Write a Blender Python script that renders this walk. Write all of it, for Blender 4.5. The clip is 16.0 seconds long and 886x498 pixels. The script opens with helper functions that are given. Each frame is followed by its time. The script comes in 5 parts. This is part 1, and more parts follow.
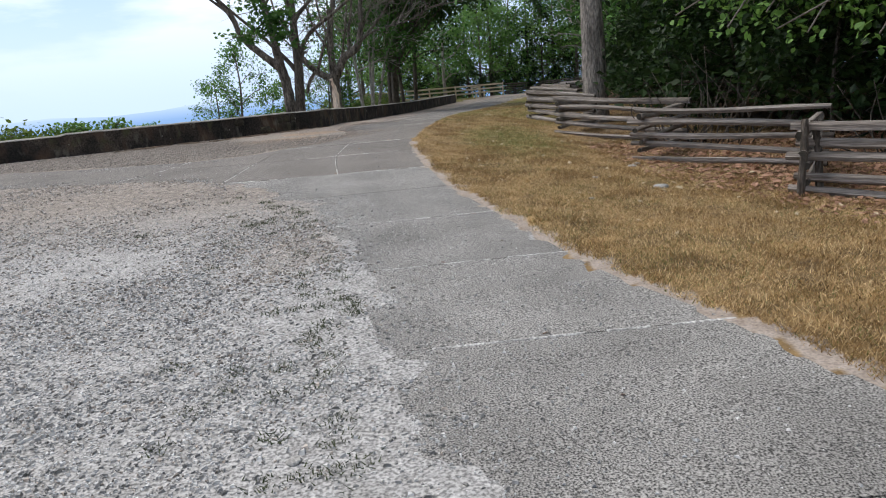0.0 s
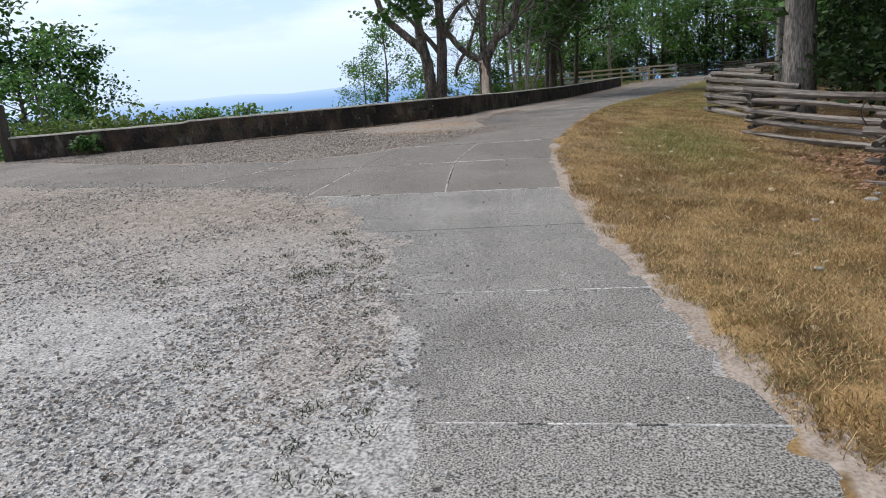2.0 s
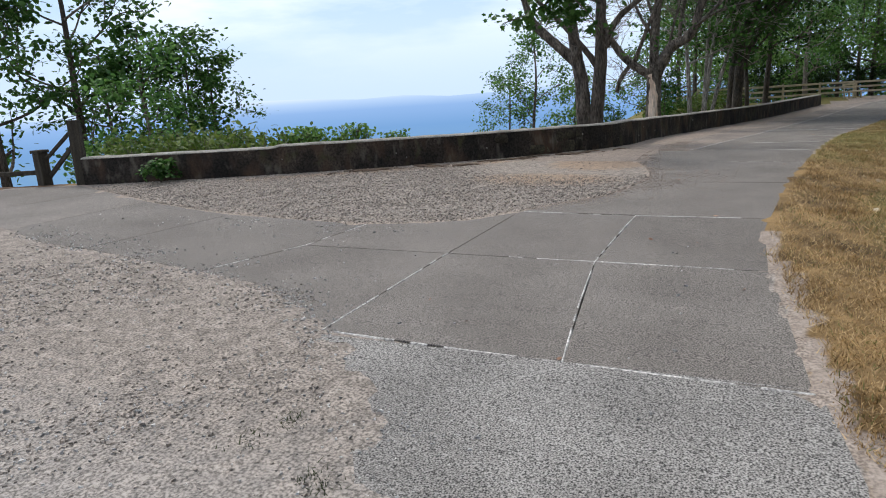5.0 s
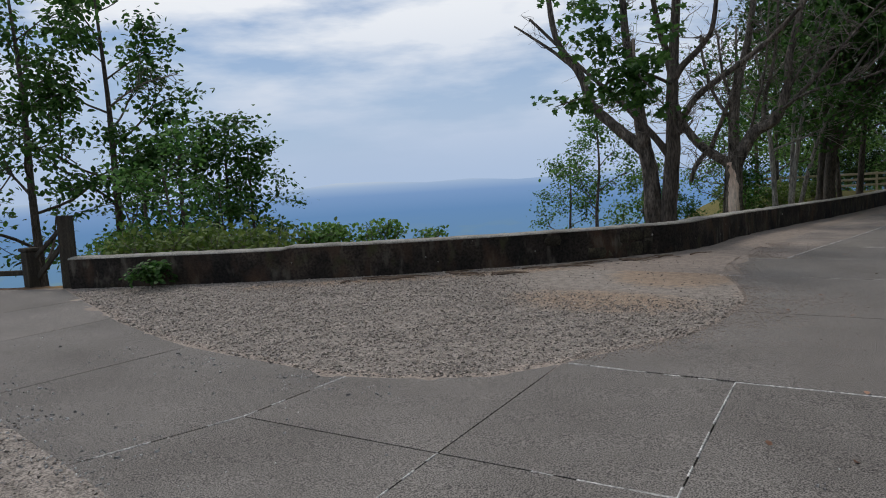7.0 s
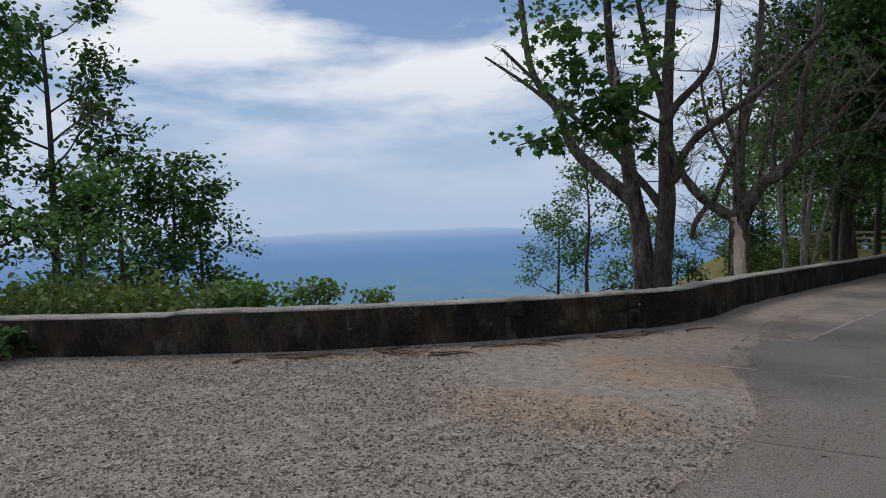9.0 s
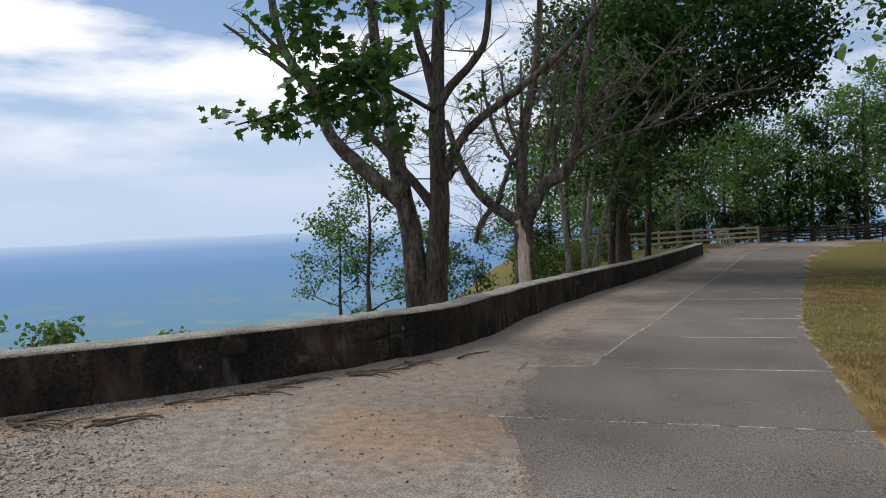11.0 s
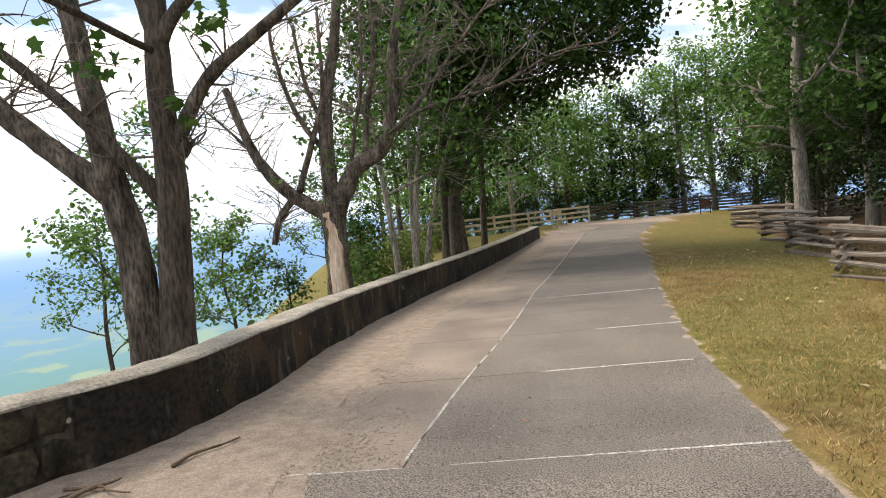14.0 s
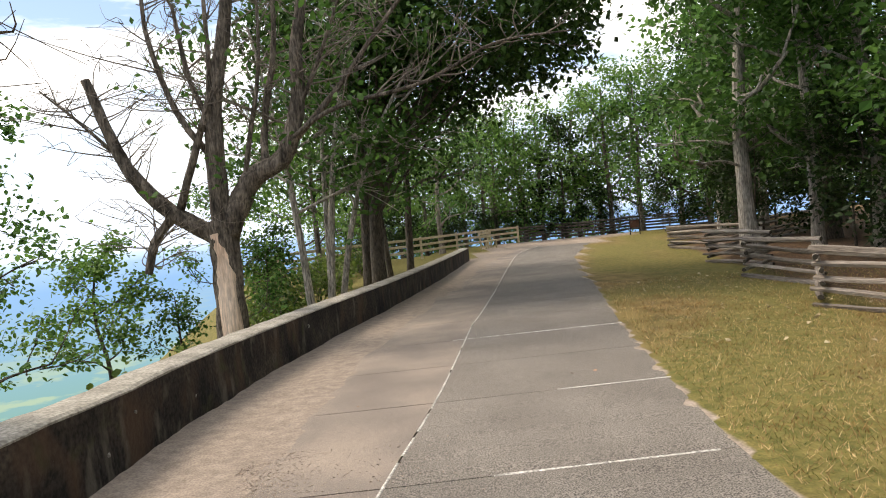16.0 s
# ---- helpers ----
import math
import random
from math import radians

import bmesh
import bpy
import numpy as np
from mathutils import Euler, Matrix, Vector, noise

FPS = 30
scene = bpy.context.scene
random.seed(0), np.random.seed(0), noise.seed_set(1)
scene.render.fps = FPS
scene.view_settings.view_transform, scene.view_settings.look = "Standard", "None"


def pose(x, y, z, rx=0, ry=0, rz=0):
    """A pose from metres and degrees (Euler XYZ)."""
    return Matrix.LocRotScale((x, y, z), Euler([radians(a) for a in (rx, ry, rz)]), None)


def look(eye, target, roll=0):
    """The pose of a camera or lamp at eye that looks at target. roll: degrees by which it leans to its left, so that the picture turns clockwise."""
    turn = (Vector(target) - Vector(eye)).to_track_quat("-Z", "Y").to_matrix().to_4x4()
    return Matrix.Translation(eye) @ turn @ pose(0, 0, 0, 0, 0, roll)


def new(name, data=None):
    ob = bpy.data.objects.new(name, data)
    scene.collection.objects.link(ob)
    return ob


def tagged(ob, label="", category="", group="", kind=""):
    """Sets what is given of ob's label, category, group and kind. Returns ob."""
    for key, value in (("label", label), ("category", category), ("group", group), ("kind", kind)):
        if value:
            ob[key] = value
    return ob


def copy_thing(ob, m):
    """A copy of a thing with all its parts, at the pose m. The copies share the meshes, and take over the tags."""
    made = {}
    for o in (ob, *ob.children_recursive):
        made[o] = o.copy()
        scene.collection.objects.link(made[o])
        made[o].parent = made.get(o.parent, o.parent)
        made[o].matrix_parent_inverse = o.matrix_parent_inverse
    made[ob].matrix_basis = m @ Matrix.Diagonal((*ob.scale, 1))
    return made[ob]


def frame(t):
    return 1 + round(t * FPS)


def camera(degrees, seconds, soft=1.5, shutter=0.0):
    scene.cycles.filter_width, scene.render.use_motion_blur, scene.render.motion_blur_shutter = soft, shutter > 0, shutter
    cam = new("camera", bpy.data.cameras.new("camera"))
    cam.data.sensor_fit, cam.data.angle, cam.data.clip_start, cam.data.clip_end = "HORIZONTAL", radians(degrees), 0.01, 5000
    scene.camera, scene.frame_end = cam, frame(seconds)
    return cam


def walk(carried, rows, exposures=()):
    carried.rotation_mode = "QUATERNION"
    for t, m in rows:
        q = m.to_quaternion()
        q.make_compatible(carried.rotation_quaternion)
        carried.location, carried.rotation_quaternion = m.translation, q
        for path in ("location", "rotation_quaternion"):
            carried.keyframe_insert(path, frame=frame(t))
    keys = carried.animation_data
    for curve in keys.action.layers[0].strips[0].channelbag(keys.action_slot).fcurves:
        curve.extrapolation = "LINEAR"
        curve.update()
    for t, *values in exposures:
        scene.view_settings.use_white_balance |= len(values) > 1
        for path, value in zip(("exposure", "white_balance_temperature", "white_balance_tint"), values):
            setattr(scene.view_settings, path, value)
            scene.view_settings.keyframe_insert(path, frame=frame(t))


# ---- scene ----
cam = camera(66.0, 16.0, soft=1.0)
PATH = [
    (0, (0.4, 0.341, 1.462), (0.346, 2.28, 0.974), -5.3),
    (0.5, (0.53, 0.935, 1.47), (0.356, 2.866, 0.979), -4.8),
    (1, (0.552, 1.615, 1.494), (0.241, 3.528, 0.999), -4.7),
    (1.5, (0.578, 2.19, 1.562), (0.162, 4.081, 1.061), -5.0),
    (2, (0.568, 2.911, 1.537), (0.068, 4.781, 1.034), -5.1),
    (2.5, (0.59, 3.583, 1.562), (0.0, 5.427, 1.059), -5.0),
    (3, (0.477, 4.242, 1.546), (-0.192, 6.057, 1.04), -4.7),
    (3.5, (0.293, 4.917, 1.572), (-0.461, 6.697, 1.057), -4.7),
    (3.7, (0.24, 5.181, 1.59), (-0.541, 6.949, 1.073), -4.6),
    (5.8, (-0.353, 7.571, 1.898), (-1.333, 9.277, 1.536), -3.5),
    (6, (-0.382, 7.814, 1.903), (-1.382, 9.514, 1.574), -3.5),
    (6.5, (-0.557, 8.382, 1.921), (-1.595, 10.07, 1.658), -3.5),
    (7, (-0.8, 8.945, 1.937), (-1.88, 10.615, 1.722), -3.5),
    (7.5, (-0.916, 9.531, 1.952), (-2.029, 11.183, 1.778), -3.2),
    (8, (-1.101, 10.12, 1.932), (-2.238, 11.759, 1.791), -2.9),
    (8.5, (-1.173, 10.76, 1.945), (-2.314, 12.399, 1.837), -2.7),
    (9, (-1.218, 11.387, 1.942), (-2.309, 13.061, 1.867), -2.3),
    (9.5, (-1.246, 12.05, 1.937), (-2.246, 13.781, 1.87), -1.9),
    (10, (-1.259, 12.715, 1.899), (-2.056, 14.548, 1.831), -2.0),
    (10.2, (-1.302, 12.952, 1.889), (-2.049, 14.806, 1.819), -2.1),
    (12.3, (-1.476, 14.921, 1.907), (-1.832, 16.886, 1.8), -4.3),
    (12.5, (-1.489, 15.17, 1.865), (-1.816, 17.14, 1.756), -4.5),
    (13, (-1.502, 15.776, 1.869), (-1.771, 17.754, 1.746), -5.0),
    (13.5, (-1.46, 16.367, 1.871), (-1.658, 18.352, 1.734), -5.4),
    (14, (-1.43, 17.005, 1.841), (-1.563, 18.995, 1.696), -5.7),
    (14.5, (-1.378, 17.588, 1.815), (-1.449, 19.581, 1.674), -5.6),
    (15, (-1.416, 18.101, 1.798), (-1.433, 20.097, 1.67), -5.6),
    (15.5, (-1.4, 18.66, 1.778), (-1.368, 20.656, 1.66), -5.5),
    (16, (-1.412, 19.182, 1.769), (-1.325, 21.178, 1.665), -5.7),
]
EXPOSURES = [(0, 0.42, 6500, 10), (3.7, 0.36, 6500, 10), (5.8, 0.15, 6450, 10), (7, -0.4, 6420, 10), (10.2, -0.42, 6400, 10), (12.3, 0.8, 7500, 13), (16, 0.95, 7700, 12)]
walk(cam, [(t, look(eye, target, roll)) for t, eye, target, roll in PATH], EXPOSURES)
HAZE = 1.0

# ---- exposure and light ----
SUN_EL, SUN_AZ = radians(52), radians(-62)   # azimuth from +y, negative to the left
world = bpy.data.worlds.new("sky")
scene.world = world
world.use_nodes = True
wn, wl = world.node_tree.nodes, world.node_tree.links
wn.clear()
w_out = wn.new("ShaderNodeOutputWorld")
w_bg = wn.new("ShaderNodeBackground")
w_sky = wn.new("ShaderNodeTexSky")
w_sky.sky_type, w_sky.sun_disc = "NISHITA", False
w_sky.sun_elevation, w_sky.sun_rotation = SUN_EL, SUN_AZ
w_sky.altitude, w_sky.dust_density, w_sky.air_density, w_sky.ozone_density = 600, 0.4, 1.0, 3.0
w_tc = wn.new("ShaderNodeTexCoord")
w_map = wn.new("ShaderNodeMapping")
w_map.inputs["Scale"].default_value = (1.6, 1.6, 6.5)
w_n = wn.new("ShaderNodeTexNoise")
w_n.inputs["Scale"].default_value = 1.7
w_n.inputs["Detail"].default_value = 7
w_n.inputs["Roughness"].default_value = 0.55
w_ramp = wn.new("ShaderNodeValToRGB")
w_ramp.color_ramp.elements[0].position, w_ramp.color_ramp.elements[1].position = 0.42, 0.60
w_mix = wn.new("ShaderNodeMix")
w_mix.data_type = "RGBA"
w_mix.inputs["B"].default_value = (11.6, 11.8, 12.1, 1)
w_bg.inputs["Strength"].default_value = 0.1
wl.new(w_tc.outputs["Generated"], w_map.inputs["Vector"])
wl.new(w_map.outputs["Vector"], w_n.inputs["Vector"])
wl.new(w_n.outputs["Fac"], w_ramp.inputs["Fac"])
wl.new(w_ramp.outputs["Color"], w_mix.inputs["Factor"])
w_blue = wn.new("ShaderNodeMix")
w_blue.data_type = "RGBA"
w_blue.inputs["Factor"].default_value = 0.3
w_blue.inputs["B"].default_value = (3.6, 5.3, 8.4, 1)
wl.new(w_sky.outputs["Color"], w_blue.inputs["A"])
wl.new(w_blue.outputs["Result"], w_mix.inputs["A"])
w_sep = wn.new("ShaderNodeSeparateXYZ")
w_low = wn.new("ShaderNodeMapRange")
w_low.interpolation_type = "SMOOTHSTEP"
w_low.inputs["From Min"].default_value, w_low.inputs["From Max"].default_value = -0.02, 0.30
w_low.inputs["To Min"].default_value, w_low.inputs["To Max"].default_value = 1.0, 0.0
w_haze = wn.new("ShaderNodeMix")
w_haze.data_type = "RGBA"
w_haze.inputs["B"].default_value = (5.5, 6.9, 9.2, 1)
wl.new(w_tc.outputs["Generated"], w_sep.inputs["Vector"])
wl.new(w_sep.outputs["Z"], w_low.inputs["Value"])
wl.new(w_low.outputs["Result"], w_haze.inputs["Factor"])
wl.new(w_mix.outputs["Result"], w_haze.inputs["A"])
wl.new(w_haze.outputs["Result"], w_bg.inputs["Color"])
wl.new(w_bg.outputs["Background"], w_out.inputs["Surface"])

sun_data = bpy.data.lights.new("sun", "SUN")
sun_data.energy, sun_data.angle, sun_data.color = 2.0, radians(24), (1.0, 0.93, 0.84)
sun = new("sun", sun_data)
sun.matrix_world = look((0, 0, 60), (-math.sin(SUN_AZ) * 60 / math.tan(SUN_EL), -math.cos(SUN_AZ) * 60 / math.tan(SUN_EL), 0))

# ---- materials ----


def material(name, colors, scale=6.0, rough=0.85, bump=0.3, detail=6.0, fine=60.0, fine_amount=0.25, island=0.0, metal=0.0, stretch=(1, 1, 1), obj_random=0.0, depth=0.02):
    """Colours mixed by coarse noise, broken by fine grain, with bump from the same grain."""
    m = bpy.data.materials.new(name)
    m.use_nodes = True
    n, l = m.node_tree.nodes, m.node_tree.links
    bsdf = n["Principled BSDF"]
    tc = n.new("ShaderNodeTexCoord")
    mp = n.new("ShaderNodeMapping")
    mp.inputs["Scale"].default_value = stretch
    l.new(tc.outputs["Object"], mp.inputs["Vector"])
    a, b = n.new("ShaderNodeTexNoise"), n.new("ShaderNodeTexNoise")
    a.inputs["Scale"].default_value, a.inputs["Detail"].default_value = scale, detail
    b.inputs["Scale"].default_value, b.inputs["Detail"].default_value = fine, 4
    l.new(mp.outputs["Vector"], a.inputs["Vector"])
    l.new(mp.outputs["Vector"], b.inputs["Vector"])
    ramp = n.new("ShaderNodeValToRGB")
    els = ramp.color_ramp.elements
    while len(els) < len(colors):
        els.new(0.5)
    for i, c in enumerate(colors):
        els[i].position = 0.3 + 0.4 * i / max(1, len(colors) - 1)
        els[i].color = (*c, 1)
    l.new(a.outputs["Fac"], ramp.inputs["Fac"])
    hsv = n.new("ShaderNodeHueSaturation")
    l.new(ramp.outputs["Color"], hsv.inputs["Color"])
    val = n.new("ShaderNodeMapRange")
    val.inputs["From Min"].default_value, val.inputs["From Max"].default_value = 0.36, 0.64
    val.inputs["To Min"].default_value, val.inputs["To Max"].default_value = 1 - fine_amount, 1 + fine_amount
    l.new(b.outputs["Fac"], val.inputs["Value"])
    value = val.outputs["Result"]
    for amount, source in ((island, "island"), (obj_random, "object")):
        if amount:
            g = n.new("ShaderNodeNewGeometry" if source == "island" else "ShaderNodeObjectInfo")
            r = n.new("ShaderNodeMapRange")
            r.inputs["To Min"].default_value, r.inputs["To Max"].default_value = 1 - amount, 1 + amount
            l.new(g.outputs["Random Per Island" if source == "island" else "Random"], r.inputs["Value"])
            mul = n.new("ShaderNodeMath")
            mul.operation = "MULTIPLY"
            l.new(value, mul.inputs[0])
            l.new(r.outputs["Result"], mul.inputs[1])
            value = mul.outputs["Value"]
    l.new(value, hsv.inputs["Value"])
    l.new(hsv.outputs["Color"], bsdf.inputs["Base Color"])
    bsdf.inputs["Roughness"].default_value, bsdf.inputs["Metallic"].default_value = rough, metal
    bsdf.inputs["Specular IOR Level"].default_value = 0.3
    if bump:
        bp = n.new("ShaderNodeBump")
        bp.inputs["Strength"].default_value, bp.inputs["Distance"].default_value = bump, depth
        add = n.new("ShaderNodeMath")
        add.operation = "ADD"
        l.new(a.outputs["Fac"], add.inputs[0])
        l.new(b.outputs["Fac"], add.inputs[1])
        l.new(add.outputs["Value"], bp.inputs["Height"])
        l.new(bp.outputs["Normal"], bsdf.inputs["Normal"])
    return m


def leaf_material(name, dark, light, spread=0.35):
    """Leaf: coloured by island, letting some light through."""
    m = bpy.data.materials.new(name)
    m.use_nodes = True
    n, l = m.node_tree.nodes, m.node_tree.links
    out = n["Material Output"]
    bsdf = n["Principled BSDF"]
    g = n.new("ShaderNodeNewGeometry")
    ramp = n.new("ShaderNodeValToRGB")
    ramp.color_ramp.elements[0].color, ramp.color_ramp.elements[1].color = (*dark, 1), (*light, 1)
    l.new(g.outputs["Random Per Island"], ramp.inputs["Fac"])
    l.new(ramp.outputs["Color"], bsdf.inputs["Base Color"])
    bsdf.inputs["Roughness"].default_value = 0.55
    bsdf.inputs["Specular IOR Level"].default_value = 0.25
    tr = n.new("ShaderNodeBsdfTranslucent")
    l.new(ramp.outputs["Color"], tr.inputs["Color"])
    mix = n.new("ShaderNodeMixShader")
    mix.inputs["Fac"].default_value = spread
    l.new(bsdf.outputs["BSDF"], mix.inputs[1])
    l.new(tr.outputs["BSDF"], mix.inputs[2])
    l.new(mix.outputs["Shader"], out.inputs["Surface"])
    return m


def wall_material():
    """Old stained render: dark blotches, brown and pale runs down the face, stones ghosting through."""
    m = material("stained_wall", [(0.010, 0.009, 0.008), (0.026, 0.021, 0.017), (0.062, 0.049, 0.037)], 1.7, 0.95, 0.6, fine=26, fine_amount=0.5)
    n, l = m.node_tree.nodes, m.node_tree.links
    bsdf = n["Principled BSDF"]
    colour = bsdf.inputs["Base Color"].links[0].from_socket
    tc = n.new("ShaderNodeTexCoord")

    def layer(colour, scale, stretch, lo, hi, tint, strength):
        mp = n.new("ShaderNodeMapping")
        mp.inputs["Scale"].default_value = stretch
        t = n.new("ShaderNodeTexNoise")
        t.inputs["Scale"].default_value, t.inputs["Detail"].default_value = scale, 5
        r = n.new("ShaderNodeMapRange")
        r.inputs["From Min"].default_value, r.inputs["From Max"].default_value = lo, hi
        r.inputs["To Max"].default_value = strength
        mx = n.new("ShaderNodeMix")
        mx.data_type = "RGBA"
        mx.inputs["B"].default_value = (*tint, 1)
        l.new(tc.outputs["Object"], mp.inputs["Vector"])
        l.new(mp.outputs["Vector"], t.inputs["Vector"])
        l.new(t.outputs["Fac"], r.inputs["Value"])
        l.new(r.outputs["Result"], mx.inputs["Factor"])
        l.new(colour, mx.inputs["A"])
        return mx.outputs["Result"]

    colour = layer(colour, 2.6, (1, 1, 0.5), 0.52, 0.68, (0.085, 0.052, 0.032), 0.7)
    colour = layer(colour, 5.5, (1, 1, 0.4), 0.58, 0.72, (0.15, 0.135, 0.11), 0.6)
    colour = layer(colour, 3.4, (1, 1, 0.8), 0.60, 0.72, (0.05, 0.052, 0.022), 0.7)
    l.new(colour, bsdf.inputs["Base Color"])
    return m


M_CONC = material("worn_concrete", [(0.168, 0.160, 0.148), (0.250, 0.239, 0.222)], 1.3, 0.9, 0.5, fine=105, fine_amount=0.85, obj_random=0.05, depth=0.006)
M_CONC2 = material("brown_grey_concrete", [(0.140, 0.126, 0.112), (0.194, 0.177, 0.158)], 1.1, 0.9, 0.3, fine=115, fine_amount=0.75, obj_random=0.09, depth=0.006)
M_CONC3 = material("sandy_concrete", [(0.165, 0.141, 0.126), (0.218, 0.187, 0.163), (0.30, 0.25, 0.21)], 0.9, 0.9, 0.25, fine=170, fine_amount=0.4, depth=0.006)
M_JOINT = material("joint_sealant", [(0.26, 0.25, 0.23), (0.46, 0.445, 0.42), (0.60, 0.58, 0.55)], 5, 0.9, 0.3, fine=50, fine_amount=0.5)
M_WALL = wall_material()
M_WALLSTONE = material("lichened_wall_stone", [(0.015, 0.013, 0.010), (0.036, 0.031, 0.021), (0.075, 0.066, 0.042)], 4.0, 0.95, 0.6, fine=30, fine_amount=0.4, obj_random=0.3)
M_CAP = material("wall_cap", [(0.19, 0.18, 0.153), (0.37, 0.35, 0.31)], 3, 0.95, 0.5, fine=40, fine_amount=0.3)
M_RAIL = material("weathered_rail", [(0.09, 0.075, 0.062), (0.20, 0.172, 0.148), (0.34, 0.305, 0.275)], 3.5, 0.9, 0.6, fine=40, fine_amount=0.4, stretch=(0.35, 3, 3), obj_random=0.2)
M_BARK = material("bark", [(0.055, 0.045, 0.036), (0.13, 0.11, 0.09)], 7, 0.95, 1.0, fine=38, fine_amount=0.45, stretch=(1, 1, 0.22), depth=0.05)
M_BARK2 = material("grey_bark", [(0.032, 0.027, 0.022), (0.20, 0.172, 0.142)], 8, 0.95, 1.0, fine=40, fine_amount=0.5, stretch=(1, 1, 0.25), depth=0.05)
M_BARK3 = material("pale_grey_bark", [(0.13, 0.115, 0.10), (0.33, 0.29, 0.25)], 7, 0.95, 1.0, fine=34, fine_amount=0.45, stretch=(1, 1, 0.22), depth=0.05)
M_BARK4 = material("light_grey_bark", [(0.20, 0.185, 0.165), (0.44, 0.405, 0.36)], 7, 0.95, 1.0, fine=34, fine_amount=0.45, stretch=(1, 1, 0.22), depth=0.05)
M_DEAD = material("bare_pale_wood", [(0.50, 0.34, 0.24), (0.74, 0.61, 0.50)], 5, 0.85, 0.6, fine=30, stretch=(1, 1, 0.15))
M_TWIG = material("dry_twig", [(0.10, 0.085, 0.07), (0.22, 0.19, 0.165)], 8, 0.95, 0.3)
M_DARKWOOD = material("dark_post_wood", [(0.03, 0.026, 0.02), (0.07, 0.06, 0.045)], 5, 0.95, 0.6, stretch=(3, 3, 0.4))
M_BLOND = material("blond_rail_wood", [(0.34, 0.28, 0.17), (0.5, 0.43, 0.29)], 4, 0.85, 0.3)
M_LEAF = leaf_material("oak_leaf", (0.026, 0.075, 0.016), (0.088, 0.19, 0.040), 0.42)
M_LEAF2 = leaf_material("maple_leaf", (0.036, 0.102, 0.025), (0.155, 0.315, 0.075), 0.45)
# The wood's deep shade is put into this leaf colour.
M_LEAF3 = leaf_material("wood_shade_leaf", (0.009, 0.024, 0.007), (0.036, 0.072, 0.016))
# Yellow-green leaf; on the far LIGHT trees its paler tone stands for sunlight.
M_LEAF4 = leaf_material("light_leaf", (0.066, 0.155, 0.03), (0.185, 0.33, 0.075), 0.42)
M_SHRUB = leaf_material("shrub_leaf", (0.05, 0.10, 0.018), (0.17, 0.235, 0.05))
# Leaf colour with the shade of the near, backlit crowns put in.
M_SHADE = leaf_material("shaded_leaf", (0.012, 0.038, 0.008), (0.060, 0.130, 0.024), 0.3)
M_STRAW = leaf_material("straw_blade", (0.27, 0.17, 0.07), (0.80, 0.60, 0.33), 0.25)
M_BROWNGRASS = leaf_material("brown_grass_blade", (0.13, 0.08, 0.032), (0.40, 0.255, 0.105), 0.25)
M_GREEN = leaf_material("grass_blade", (0.10, 0.115, 0.03), (0.22, 0.22, 0.07), 0.25)
M_LITTER = leaf_material("dead_leaf", (0.15, 0.075, 0.045), (0.46, 0.27, 0.18), 0.15)
M_STONE = leaf_material("gravel_stone", (0.12, 0.117, 0.111), (0.63, 0.614, 0.588), 0.0)
M_STONE2 = leaf_material("brown_gravel_stone", (0.12, 0.104, 0.089), (0.52, 0.45, 0.385), 0.0)
M_SAND = leaf_material("tan_sand_grain", (0.25, 0.205, 0.17), (0.42, 0.345, 0.285), 0.0)
M_FLECK = leaf_material("pale_dead_leaf", (0.35, 0.27, 0.16), (0.62, 0.52, 0.36), 0.15)
M_ROOT = material("root_wood", [(0.10, 0.07, 0.05), (0.20, 0.15, 0.11)], 9, 0.95, 0.4)
M_ROCK = material("field_stone", [(0.26, 0.25, 0.23), (0.40, 0.385, 0.36)], 5, 0.95, 0.6)
M_LICHEN = material("pale_lichen", [(0.16, 0.155, 0.14), (0.34, 0.325, 0.29)], 30, 0.95, 0.4)
M_WEED = leaf_material("weed_leaf", (0.03, 0.042, 0.018), (0.075, 0.09, 0.036), 0.2)
M_SIGN = material("brown_sign", [(0.10, 0.05, 0.035), (0.14, 0.07, 0.05)], 3, 0.7, 0.1)

# ---- plan ----
GY = [-60, -6, 0, 5.7, 9, 10.2, 12, 14, 17, 21, 23, 25, 28, 36, 47, 60, 75, 120]
GZ = [-0.6, -0.25, -0.12, 0.02, 0.13, 0.23, 0.29, 0.33, 0.33, 0.28, 0.21, 0.16, 0.04, -0.15, -0.3, -0.5, -0.7, -1.2]
FALL_Y, FALL = [0, 6, 9, 13, 17, 21, 24, 28, 34], [0.03, 0.06, 0.085, 0.115, 0.115, 0.09, 0.06, 0.02, 0.0]   # cross slope of the lawn
RIGHT = [(4.0, -60), (3.9, -4), (3.25, 0), (2.62, 2), (2.21, 3.19), (1.95, 3.95), (1.4, 5.1), (0.78, 7.25), (0.3, 8.87), (0.0, 10.28), (-0.2, 11.6),
         (-0.35, 12.6), (-0.38, 13.6), (-0.32, 14.7), (-0.24, 16.2), (0.0, 19), (0.16, 20.7), (0.4, 23), (0.66, 24.8), (1.3, 28.2), (2.6, 34.5), (4.45, 44), (7.7, 54), (12, 62)]


def level(x, y):
    """Height of the made ground (path, lawn, gravel)."""
    fall = np.interp(y, FALL_Y, FALL) * np.clip(x - np.interp(y, [p[1] for p in RIGHT], [p[0] for p in RIGHT]) - 0.1, 0, 4)
    return np.interp(y, GY, GZ) + np.clip(-x - 2, 0, 12) * 0.012 - np.clip(x - 1, 0, 10) * 0.01 - fall


